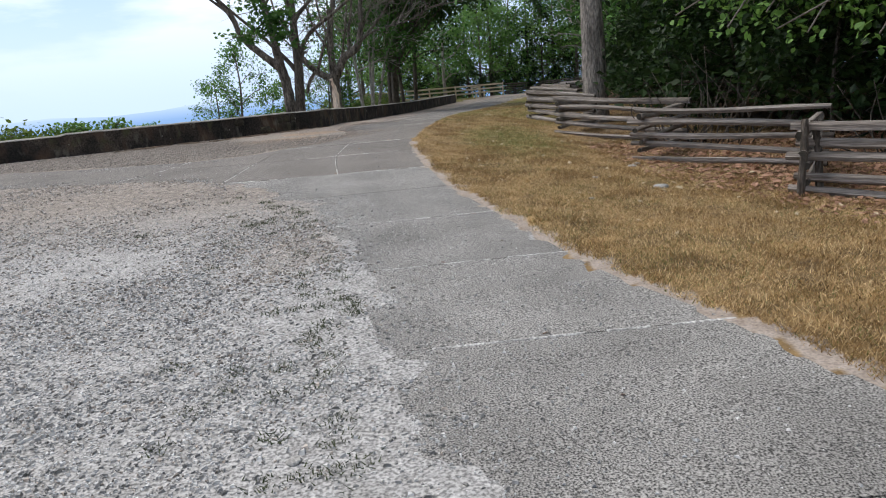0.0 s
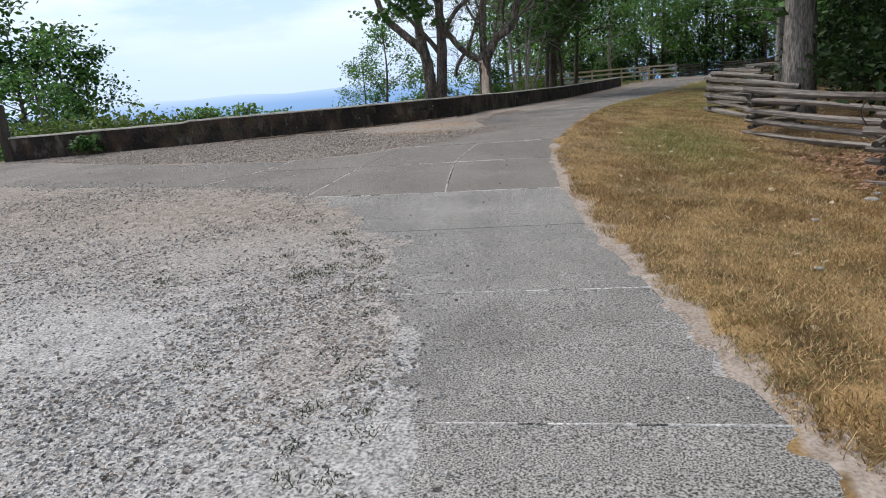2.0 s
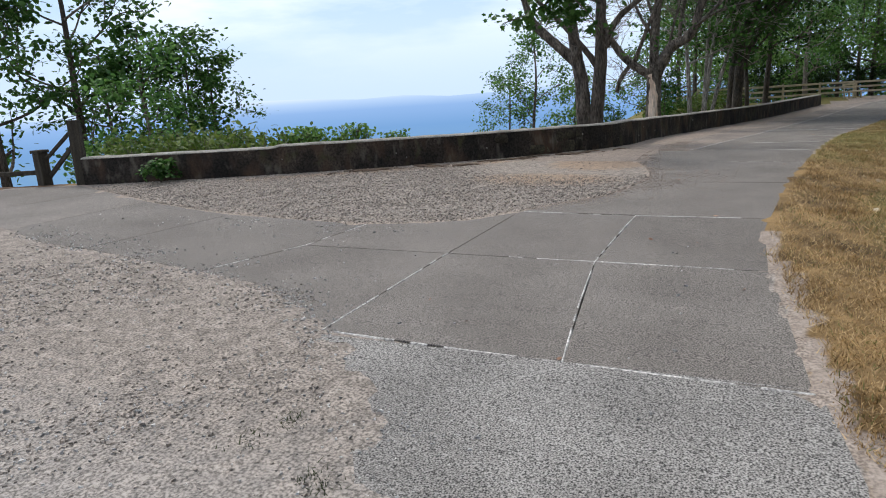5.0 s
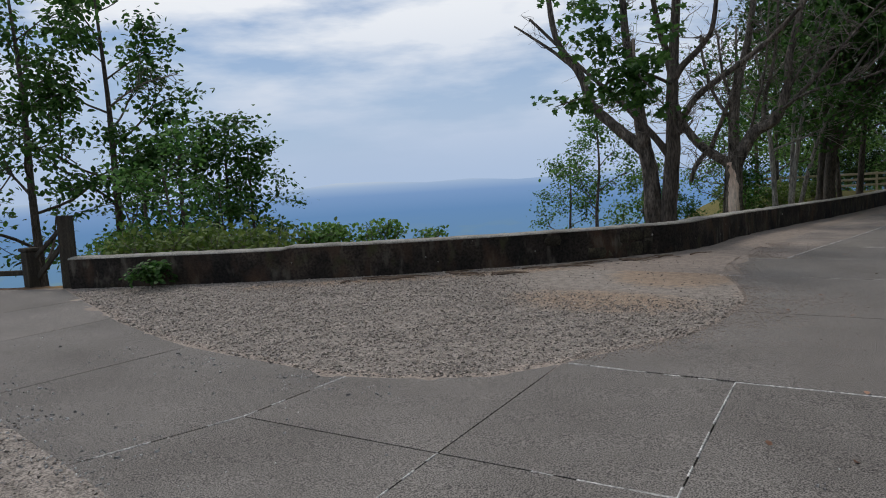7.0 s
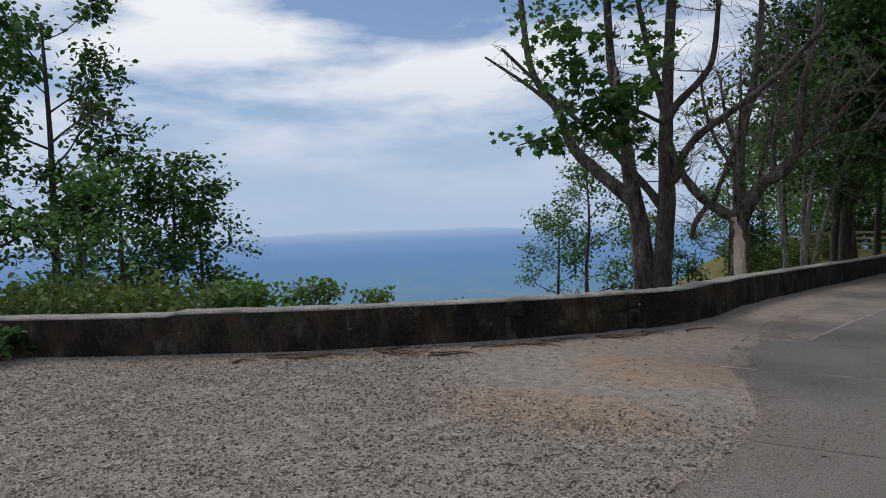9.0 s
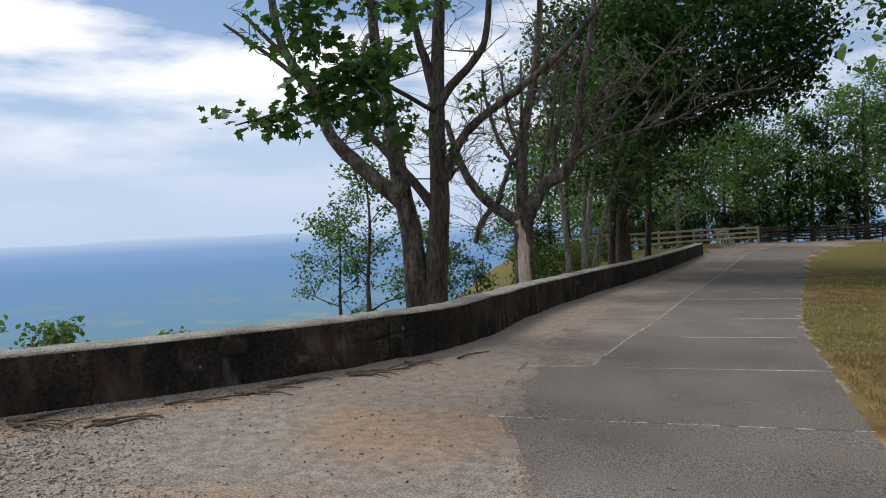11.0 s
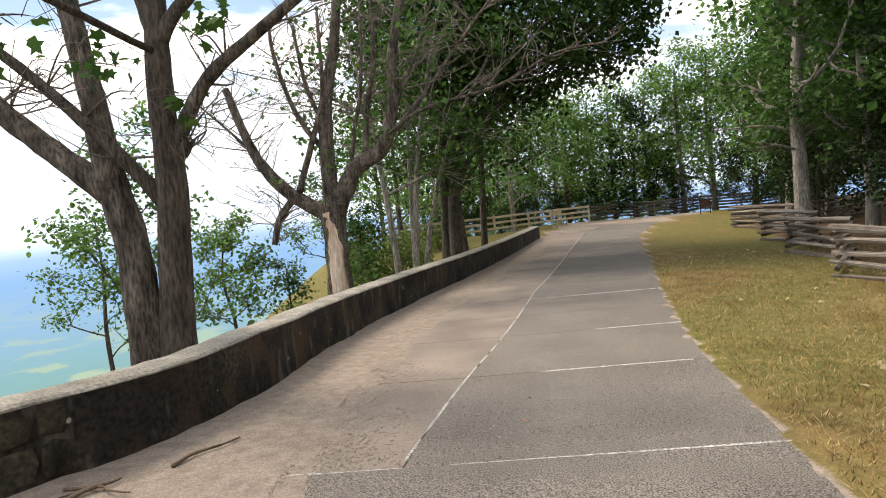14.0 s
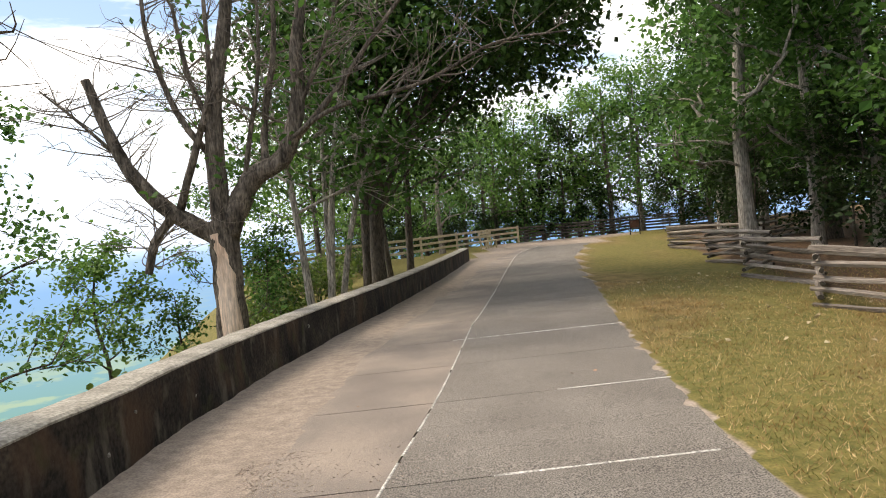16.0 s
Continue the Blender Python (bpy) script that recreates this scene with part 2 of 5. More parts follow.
LEFT = [(0.9, -60), (0.9, -4), (0.55, 0), (0.22, 2.6), (-0.25, 4.56), (-0.7, 6.4), (-1.0, 7.2), (-1.5, 8.4), (-2.1, 9.2), (-3.05, 10.15)]
ISLE = [(-3.0, 14.05), (-2.7, 14.6), (-2.3, 15.25), (-2.1, 16.1), (-2.05, 17.2), (-2.25, 18), (-2.6, 19), (-2.75, 20), (-2.75, 21.2), (-2.72, 23), (-2.55, 25), (-2.25, 28), (-1.9, 30), (-1.0, 34.5), (1.4, 45), (4, 54), (7, 62)]
CENTRE = [(-2.06, 21.03), (-1.75, 23), (-1.32, 25.2), (-0.65, 29.5), (-0.13, 32.1), (3.14, 49), (5.5, 56)]
WALL = [(-12.0, 14.95), (-10.5, 15.75), (-8.9, 16.65), (-7.45, 17.65), (-6.05, 18.97), (-4.95, 20.15), (-4.3, 21.1), (-3.9, 21.9), (-3.62, 23.4), (-3.45, 25.5), (-3.2, 27.6), (-2.7, 30.2), (-1.9, 33.9), (-0.6, 40), (0.88, 47.6)]
EDGE = [(-60, -8), (-40, 3), (-25, 9.5), (-13.3, 14.75)] + [(x - 0.36, y + 0.28) for x, y in WALL[:10]] + [(-3.75, 28), (-3.2, 30.2), (-3.2, 33), (-4.0, 37), (-5.6, 41), (-7.6, 46), (-9, 50), (-3, 60), (5, 66), (20, 70), (60, 72), (200, 60)]


def across(line, y):
    return float(np.interp(y, [p[1] for p in line], [p[0] for p in line]))


def spline(pts, n=6):
    """Catmull-Rom through points of any dimension."""
    p = [np.array(q, float) for q in pts]
    p = [2 * p[0] - p[1]] + p + [2 * p[-1] - p[-2]]
    out = []
    for i in range(1, len(p) - 2):
        for k in range(n):
            t = k / n
            a, b, c, d = p[i - 1], p[i], p[i + 1], p[i + 2]
            out.append(0.5 * (2 * b + (c - a) * t + (2 * a - 5 * b + 4 * c - d) * t * t + (3 * b - a - 3 * c + d) * t ** 3))
    return out + [p[-2]]


def signed(line, x, y):
    """Distance of points to a polyline, positive on its left side."""
    best, sign = np.full(x.shape, 1e9), np.zeros(x.shape)
    for (ax, ay), (bx, by) in zip(line, line[1:]):
        dx, dy = bx - ax, by - ay
        t = np.clip(((x - ax) * dx + (y - ay) * dy) / (dx * dx + dy * dy), 0, 1)
        d = np.hypot(x - ax - t * dx, y - ay - t * dy)
        s = np.sign(dx * (y - ay) - dy * (x - ax))
        near = d < best
        best, sign = np.where(near, d, best), np.where(near, s, sign)
    return best * sign


def inside(poly, x, y):
    r = np.zeros(x.shape, bool)
    for (ax, ay), (bx, by) in zip(poly, poly[1:] + poly[:1]):
        if ay != by:
            r ^= ((ay > y) != (by > y)) & (x < (bx - ax) * (y - ay) / (by - ay) + ax)
    return r


PAVED = RIGHT + ISLE[::-1] + [(-3.4, 13.5), (-4.06, 13.2), (-4.75, 13.05), (-5.9, 13.15), (-7.2, 13.3), (-8.6, 13.65), (-10.7, 14.4), (-12.1, 14.9), (-13.2, 14.5), (-16, 13.7), (-30, 6.5), (-29, 4.5), (-22, 9.5), (-16, 12.1), (-13.5, 12.5), (-10.2, 12.1), (-7.9, 11.4), (-6.3, 11.25), (-5.05, 11.05), (-4.2, 10.9), (-3.5, 10.55)] + LEFT[::-1]
ISLAND = [(-12.1, 14.9), (-10.7, 14.4), (-8.6, 13.65), (-7.2, 13.3), (-5.9, 13.15), (-4.75, 13.05), (-4.06, 13.2), (-3.4, 13.5)] + ISLE[:8] + [(-3.4, 20.6), (-4.5, 20.6), (-6.0, 19.0), (-7.4, 17.7), (-8.9, 16.7), (-10.5, 15.8)]


def hill(x, y):
    """Height of the whole land: made ground, then the slope that falls to the valley."""
    d = np.clip(signed(EDGE, x, y), 0, None)
    drop = np.where(d < 1.0, 0.6 * d, 0.6 + 0.8 * (d - 1.0))
    z = level(x, y) - drop
    return np.maximum(z, -300 + 14 * np.sin(x / 900) * np.sin(y / 700))


# ---- helpers for things ----


def base_z(x, y):
    return float(hill(np.array(x), np.array(y)))


def link(name, bm, mat, parent=None, label="", smooth=True):
    me = bpy.data.meshes.new(name)
    bm.to_mesh(me)
    bm.free()
    return link_mesh(name, me, mat, parent, label, smooth)


def link_mesh(name, me, mat, parent=None, label="", smooth=True):
    me.materials.append(mat)
    if smooth:
        me.polygons.foreach_set("use_smooth", [True] * len(me.polygons))
    ob = new(name, me)
    if parent is not None:
        ob.parent = parent
    if label:
        ob["label"] = label
    return ob


part = link


def arrays(name, verts, faces, mat, parent=None, label="", smooth=False):
    me = bpy.data.meshes.new(name)
    me.from_pydata(np.asarray(verts).tolist(), [], np.asarray(faces).tolist() if not isinstance(faces, list) else faces)
    return link_mesh(name, me, mat, parent, label, smooth)


def tube(bm, pts, r0, r1, sides=8, n=5, wob=0.08, flare=0.0, seed=0):
    """A tapered, slightly crooked limb along points."""
    rnd = random.Random(seed)
    line = [Vector(p) for p in spline(pts, n)]
    rings, up = [], Vector((0.3, 0.9, 0.2)).normalized()
    for i, p in enumerate(line):
        t = i / (len(line) - 1)
        d = (line[min(i + 1, len(line) - 1)] - line[max(i - 1, 0)]).normalized()
        a = d.cross(up)
        a = a.normalized() if a.length > 1e-3 else d.orthogonal().normalized()
        b = d.cross(a).normalized()
        r = r0 + (r1 - r0) * t + flare * r0 * max(0, 1 - t * 6) ** 2
        ring = []
        for k in range(sides):
            w = 2 * math.pi * k / sides
            q = r * (1 + wob * (rnd.random() * 2 - 1))
            ring.append(bm.verts.new(p + a * math.cos(w) * q + b * math.sin(w) * q))
        rings.append(ring)
    for r, s in zip(rings, rings[1:]):
        for k in range(sides):
            bm.faces.new((r[k], r[(k + 1) % sides], s[(k + 1) % sides], s[k]))
    bm.faces.new(rings[0][::-1])
    bm.faces.new(rings[-1])
    return line


def box(bm, size, m=Matrix(), bevel=0.0):
    r = bmesh.ops.create_cube(bm, size=1, matrix=m @ Matrix.Diagonal((*size, 1)))
    if bevel:
        es = list({e for v in r["verts"] for e in v.link_edges})
        bmesh.ops.bevel(bm, geom=es, offset=bevel, segments=1, affect="EDGES")


LEAF_OAK = np.array([(0, 0, 0), (0.32, 0.35, 0.06), (0.26, 0.75, 0.05), (0, 1, -0.05), (-0.26, 0.75, 0.05), (-0.32, 0.35, 0.06)])
LEAF_PLAIN = np.array([(0, 0, 0), (0.33, 0.5, 0.05), (0, 1, -0.04), (-0.33, 0.5, 0.05)])
LEAF_MAPLE = np.array([(0, 0, 0), (0.38, 0.1, 0.04), (0.3, 0.4, 0.03), (0.58, 0.62, 0.0), (0.2, 0.68, 0.02), (0, 1.05, -0.05), (-0.2, 0.68, 0.02), (-0.58, 0.62, 0), (-0.3, 0.4, 0.03), (-0.38, 0.1, 0.04)])


def leaves(name, centres, size, mat, parent, shape=LEAF_OAK, seed=1, flat=0.5, label=""):
    """One crown: a leaf of the given outline at every centre, turned at random."""
    rng = np.random.default_rng(seed)
    c = np.asarray(centres, float)
    n, k = len(c), len(shape)
    yaw, pitch, roll = rng.uniform(0, 2 * np.pi, n), rng.normal(-0.35, flat, n), rng.normal(0, flat, n)
    s = size * rng.uniform(0.65, 1.3, n)
    p = shape[None] * s[:, None, None]
    x, y, z = p[..., 0], p[..., 1], p[..., 2]
    cr, sr = np.cos(roll)[:, None], np.sin(roll)[:, None]
    x, z = x * cr + z * sr, -x * sr + z * cr
    cp, sp = np.cos(pitch)[:, None], np.sin(pitch)[:, None]
    y, z = y * cp - z * sp, y * sp + z * cp
    cy, sy = np.cos(yaw)[:, None], np.sin(yaw)[:, None]
    x, y = x * cy - y * sy, x * sy + y * cy
    v = np.stack([x, y, z], -1) + c[:, None]
    f = (np.arange(n)[:, None] * k + np.arange(k)[None]).tolist()
    return arrays(name, v.reshape(-1, 3), f, mat, parent, label)


def clumps(rng, seeds, per, spread):
    """Leaf centres in loose clumps round twig ends."""
    seeds = np.asarray(seeds, float)
    pick = np.repeat(np.arange(len(seeds)), per)
    return seeds[pick] + rng.normal(0, 1, (len(pick), 3)) * np.array([spread, spread, spread * 0.6])


def grow(bm, rng, start, way, length, r, depth, ends, lean=0.15):
    """Limbs that fork; twig ends gather in ends."""
    a = np.array(start, float)
    d = np.array(way, float) / np.linalg.norm(way)
    mid = a + d * length * 0.5 + rng.normal(0, 0.06 * length, 3)
    b = a + d * length + rng.normal(0, 0.08 * length, 3) + np.array([0, 0, lean * length * 0.4])
    tube(bm, [a, mid, b], r, r * 0.62, 6 if r > 0.04 else 4, 3, 0.06, seed=int(rng.integers(1e6)))
    ends.append(b)
    if depth <= 1:
        ends.append(mid)
    if depth == 0:
        return
    for _ in range(3 if depth > 1 else 2):
        w = d + rng.normal(0, 0.55, 3) + np.array([0, 0, lean])
        at = a + (b - a) * rng.uniform(0.5, 1.0)
        grow(bm, rng, at, w, length * rng.uniform(0.55, 0.8), r * 0.55, depth - 1, ends, lean)


def thing(name, label, category, group="", kind="", at=None):
    ob = new(name)
    if at is not None:
        ob.location = at
    return tagged(ob, label, category, group, kind)


def tree(seed, height, trunk_r, crown_from, crown_r, per, size, leaf, bark, label, spread=0.45, name="tree", lean=(0, 0), limbs=7, shape=LEAF_OAK):
    """A tree at the origin: tapered trunk with limbs, and a crown of leaves in clumps."""
    rng = np.random.default_rng(seed)
    t = thing(name, label, "tree")
    bm = bmesh.new()
    top = np.array([lean[0], lean[1], height])
    pts = [np.array([0, 0, -0.6]), top * 0.3 + np.append(rng.normal(0, 0.08, 2), 0), top * 0.65 + np.append(rng.normal(0, 0.15, 2), 0), top]
    line = tube(bm, pts, trunk_r, trunk_r * 0.25, 10, 6, 0.07, 0.5, seed)
    ends = []
    for i in range(limbs):
        f = crown_from + (1 - crown_from) * (i + 0.5) / limbs
        p = line[int(f * (len(line) - 1))]
        w = i * 2.4 + rng.uniform(-0.4, 0.4)
        reach = crown_r * (0.65 + 0.5 * math.sin(math.pi * min(1, (f - crown_from) / (1 - crown_from) + 0.25)))
        grow(bm, rng, p, (math.cos(w), math.sin(w), 0.25 + 0.5 * f), reach * 0.55, trunk_r * 0.38 * (1.15 - f * 0.7), 2, ends)
    ends.append(top)
    part("trunk", bm, bark, t)
    leaves("crown", clumps(rng, ends, per, spread), size, leaf, t, shape, seed)
    return t


def put(ob, x, y, turn=0, s=1.0, z=None):
    c = copy_thing(ob, pose(x, y, float(hill(np.array(x), np.array(y))) if z is None else z, 0, 0, turn))
    c.scale = (s, s, s)
    return c


# ---- ground: one sheet from the path to the horizon ----


def steps(lo, hi, step, far, k=1.22):
    mid = list(np.arange(lo, hi + step / 2, step))
    d, out = step, []
    p = hi
    while p < far:
        d *= k
        p += d
        out.append(p)
    d, low, p = step, [], lo
    while p > -far:
        d *= k
        p -= d
        low.append(p)
    return np.array(low[::-1] + mid + out)


def ground():
    xs, ys = steps(-13, 5, 0.1, 20000), steps(-1, 27, 0.1, 20000)
    x, y = np.meshgrid(xs, ys)
    z = hill(x, y)
    paved = np.where(inside(PAVED, x, y), 1, -1) * np.abs(signed(PAVED + PAVED[:1], x, y))
    rng = np.random.default_rng(3)
    rough = rng.normal(0, 1, x.shape)
    rough = (rough + np.roll(rough, 1, 0) + np.roll(rough, 1, 1) + np.roll(rough, (1, 1), (0, 1))) / 4
    lawn = -signed(RIGHT, x, y)
    wav = np.sin(2.1 * x + 1.7 * np.sin(1.3 * y)) + np.sin(5.3 * y + 1.1 * np.sin(2.7 * x)) + 0.8 * np.sin(9.1 * x + 4.3 * y) + 1.2 * rough
    sandy = (lawn < -1.3) & (y > 19)
    sines = wav - 1.2 * rough
    reach = np.where(sandy, 0.16 + 0.05 * sines, np.where(y < 10.3, 0.10, -0.02) * (lawn < -0.8)) + np.where(sandy, 0.0, np.where(lawn > -1, 0.008, np.where(y < 10.3, 0.06, 0.012))) * wav
    soft = np.where((lawn < -1) & (x < 1) & (y < 20), 0.003, 0.010)
    z += np.where(paved < -0.02, soft * rough, np.clip((reach - paved) * 0.03, -0.05, 0.005) + 0.002 * rough)
    fwall = signed(WALL, x, y)
    bare = np.clip((np.hypot((x + 3.4) / 1.9, (y - 19.0) / 2.3) - 0.55) * 2.0, 0, 1)
    gravel = bare * ((inside(ISLAND, x, y) | (lawn < 0) & (x < 1) & (y < 12.6)) & (fwall < 0.3)).astype(float)
    dirt = ((lawn < 0) & (y > 19.5) & (fwall < 0.5) | (np.abs(lawn - 0.04 - 0.05 * np.sin(2.3 * y + 1.2 * np.sin(5 * y))) < 0.105) & (y < 13.5)).astype(float)
    dirt = np.maximum(dirt, (paved > -0.1) & (y > 12.6) & (lawn < -0.5))
    isle = np.maximum((inside(ISLAND, x, y) & (fwall < 0.3)).astype(float), gravel * np.clip((y - 4.5) / 7, 0, 0.85))
    isle = np.maximum(isle, gravel * np.clip(1.1 - 1.1 * np.hypot((x + 1.1) / 0.6, (y - 6.4) / 1.0), 0, 0.5))
    warm = np.clip(1 - np.hypot((x + 3.2) / 1.3, (y - 18.8) / 1.5), 0, 1) * 1.6
    warm = np.maximum(warm, 1.2 * np.clip(1 - np.hypot((x + 3.6) / 1.8, (y - 16.6) / 1.0), 0, 1))
    warm = np.maximum(warm, 0.9 * np.clip(1 - np.abs(fwall + 0.55) / 0.5, 0, 1) * (x > -9)).clip(0, 1) * inside(ISLAND, x, y)
    green = np.clip(1.3 - np.hypot((x - 1.6) / 1.2, (y - 14.5) / 3.5), 0, 1) + np.clip((y - 17) / 5, 0, 0.85) * np.clip(1.4 - np.abs(lawn - 2.2) / 3.6, 0, 1)
    wood = np.clip((lawn - np.interp(y, [0, 8, 14, 17, 20, 30, 45], [4.4, 3.7, 3.0, 2.9, 3.6, 3.1, 3.7])) / 0.8, 0, 1) * (y < 60)
    wood = np.maximum(wood, np.clip(fwall - 0.2, 0, 1) * (y < 26))
    patch = 0.5 + 0.5 * np.sin(1.1 * x + 1.4 * np.sin(0.6 * y)) * np.sin(0.8 * y + 1.2 * np.sin(0.9 * x + 1))
    green = np.where(y > 17, green * (0.5 + 0.8 * patch), green)
    green = np.maximum(green, (fwall > 0.2) * (y > 25) * 1.0)
    n, m = x.shape
    idx = np.arange(n * m).reshape(n, m)
    f = np.stack([idx[:-1, :-1], idx[:-1, 1:], idx[1:, 1:], idx[1:, :-1]], -1).reshape(-1, 4)
    me = bpy.data.meshes.new("ground")
    me.from_pydata(np.stack([x, y, z], -1).reshape(-1, 3).tolist(), [], f.tolist())
    a = me.color_attributes.new("zone", "FLOAT_COLOR", "POINT")
    a.data.foreach_set("color", np.stack([gravel, dirt, green.clip(0, 1), wood], -1).astype(np.float32).ravel())
    b = me.color_attributes.new("island_zone", "FLOAT_COLOR", "POINT")
    b.data.foreach_set("color", np.stack([isle, warm, sandy * (fwall < 0.3) * 1.0, 0 * isle + 1], -1).astype(np.float32).ravel())
    mat = bpy.data.materials.new("ground_soil")
    mat.use_nodes = True
    nd, l = mat.node_tree.nodes, mat.node_tree.links
    bsdf = nd["Principled BSDF"]
    at = nd.new("ShaderNodeAttribute")
    at.attribute_name = "zone"
    sep = nd.new("ShaderNodeSeparateColor")
    l.new(at.outputs["Color"], sep.inputs["Color"])
    at2 = nd.new("ShaderNodeAttribute")
    at2.attribute_name = "island_zone"
    sep2 = nd.new("ShaderNodeSeparateColor")
    l.new(at2.outputs["Color"], sep2.inputs["Color"])
    tc = nd.new("ShaderNodeTexCoord")

    def noise_tex(scale, detail=6):
        t = nd.new("ShaderNodeTexNoise")
        t.inputs["Scale"].default_value, t.inputs["Detail"].default_value = scale, detail
        l.new(tc.outputs["Object"], t.inputs["Vector"])
        return t

    def two(t, c0, c1, p0=0.35, p1=0.65):
        r = nd.new("ShaderNodeValToRGB")
        r.color_ramp.elements[0].position, r.color_ramp.elements[1].position = p0, p1
        r.color_ramp.elements[0].color, r.color_ramp.elements[1].color = (*c0, 1), (*c1, 1)
        l.new(t.outputs["Fac"], r.inputs["Fac"])
        return r.outputs["Color"]

    big, fine, mid = noise_tex(0.8), noise_tex(60, 3), noise_tex(9)

    def blend(c0, c1, fac, rag=0.6):
        add = nd.new("ShaderNodeMath")
        add.operation = "MULTIPLY_ADD"
        l.new(mid.outputs["Fac"], add.inputs[0])
        add.inputs[1].default_value = rag
        off = nd.new("ShaderNodeMath")
        off.operation = "ADD"
        l.new(fac, off.inputs[0])
        off.inputs[1].default_value = -rag / 2
        l.new(off.outputs["Value"], add.inputs[2])
        mr = nd.new("ShaderNodeMapRange")
        mr.inputs["From Min"].default_value, mr.inputs["From Max"].default_value = 0.3, 0.7
        l.new(add.outputs["Value"], mr.inputs["Value"])
        mx = nd.new("ShaderNodeMix")
        mx.data_type = "RGBA"
        l.new(mr.outputs["Result"], mx.inputs["Factor"])
        l.new(c0, mx.inputs["A"])
        l.new(c1, mx.inputs["B"])
        return mx.outputs["Result"]

    straw = two(noise_tex(2.2), (0.09, 0.058, 0.028), (0.35, 0.23, 0.105))
    c = blend(straw, two(mid, (0.11, 0.11, 0.033), (0.21, 0.172, 0.06)), sep.outputs["Blue"])
    c = blend(c, two(mid, (0.305, 0.294, 0.278), (0.415, 0.403, 0.387)), sep.outputs["Red"], 0.3)
    c = blend(c, two(mid, (0.225, 0.196, 0.168), (0.35, 0.306, 0.264)), sep2.outputs["Red"], 0.3)
    c = blend(c, two(mid, (0.28, 0.228, 0.187), (0.38, 0.32, 0.27)), sep.outputs["Green"])
    c = blend(c, two(mid, (0.27, 0.20, 0.145), (0.38, 0.288, 0.212)), sep2.outputs["Green"], 0.9)
    c = blend(c, two(mid, (0.235, 0.196, 0.166), (0.32, 0.266, 0.223)), sep2.outputs["Blue"], 0.9)
    c = blend(c, two(mid, (0.07, 0.045, 0.03), (0.16, 0.10, 0.06)), at.outputs["Alpha"])
    mul = nd.new("ShaderNodeMix")
    mul.data_type, mul.blend_type = "RGBA", "MULTIPLY"
    grain = nd.new("ShaderNodeMapRange")
    grain.inputs["To Min"].default_value, grain.inputs["To Max"].default_value = 0.4, 0.95
    l.new(sep.outputs["Red"], grain.inputs["Value"])
    l.new(grain.outputs["Result"], mul.inputs["Factor"])
    l.new(c, mul.inputs["A"])
    l.new(two(fine, (0.42, 0.42, 0.42), (1.3, 1.3, 1.3), 0.36, 0.62), mul.inputs["B"])
    l.new(mul.outputs["Result"], bsdf.inputs["Base Color"])
    bsdf.inputs["Roughness"].default_value = 0.95
    bsdf.inputs["Specular IOR Level"].default_value = 0.15
    bp = nd.new("ShaderNodeBump")
    bp.inputs["Strength"].default_value, bp.inputs["Distance"].default_value = 0.35, 0.015
    l.new(fine.outputs["Fac"], bp.inputs["Height"])
    l.new(bp.outputs["Normal"], bsdf.inputs["Normal"])
    ob = link_mesh("ground", me, mat)
    tagged(ob, "dry straw lawn, pale gravel and bare sandy dirt", "ground", kind="structure")


ground()

# ---- boundary wall ----


def wall():
    w = thing("wall_west", "low dark-stained concrete boundary wall with a pale worn top", "wall", kind="structure")
    line = spline(WALL, 10)
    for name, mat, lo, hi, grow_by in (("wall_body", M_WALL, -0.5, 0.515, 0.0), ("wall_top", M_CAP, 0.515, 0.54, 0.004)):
        bm = bmesh.new()
        rng = random.Random(7)
        rings = []
        for i, p in enumerate(line):
            q, r = line[max(i - 1, 0)], line[min(i + 1, len(line) - 1)]
            d = Vector((r[0] - q[0], r[1] - q[1])).normalized()
            nx, ny = -d.y, d.x
            g = float(level(np.array(p[0]), np.array(p[1])))
            up = hi + (-0.03 if p[0] < -8.8 else 0.0) + rng.uniform(-0.006, 0.006) + 0.03 * max(0, 1 - abs(p[1] - 23.2) / 1.0)
            low = lo + (0 if lo < 0 else (-0.03 if p[0] < -8.8 else 0.0) + 0.03 * max(0, 1 - abs(p[1] - 23.2) / 1.0) - 0.006)
            j = 0.008 * math.sin(0.31 * i) + rng.uniform(-0.002, 0.002)
            a, b = -grow_by + j, 0.36 + grow_by + j
            bev = 0.018 if lo > 0 else 0.0
            face = [] if lo > 0 else [(a + 0.010 * math.sin(0.5 * i + 5 * h) + rng.uniform(-0.003, 0.003), low + (up - low) * h) for h in (0.5, 0.62, 0.74, 0.86)]
            ring = [(a, low)] + face + [(a, up - bev), (a + bev * 1.6, up), ((a + b) / 2, up + 0.008), (b - bev * 1.6, up), (b, up - bev), (b, low)]
            rings.append([bm.verts.new((p[0] + nx * o, p[1] + ny * o, g + h)) for o, h in ring])
        for r, s in zip(rings, rings[1:]):
            for k in range(len(r)):
                kk = (k + 1) % len(r)
                bm.faces.new((r[k], s[k], s[kk], r[kk]))
        bm.faces.new(rings[0])
        bm.faces.new(rings[-1][::-1])
        bmesh.ops.recalc_face_normals(bm, faces=bm.faces)
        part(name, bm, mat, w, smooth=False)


wall()

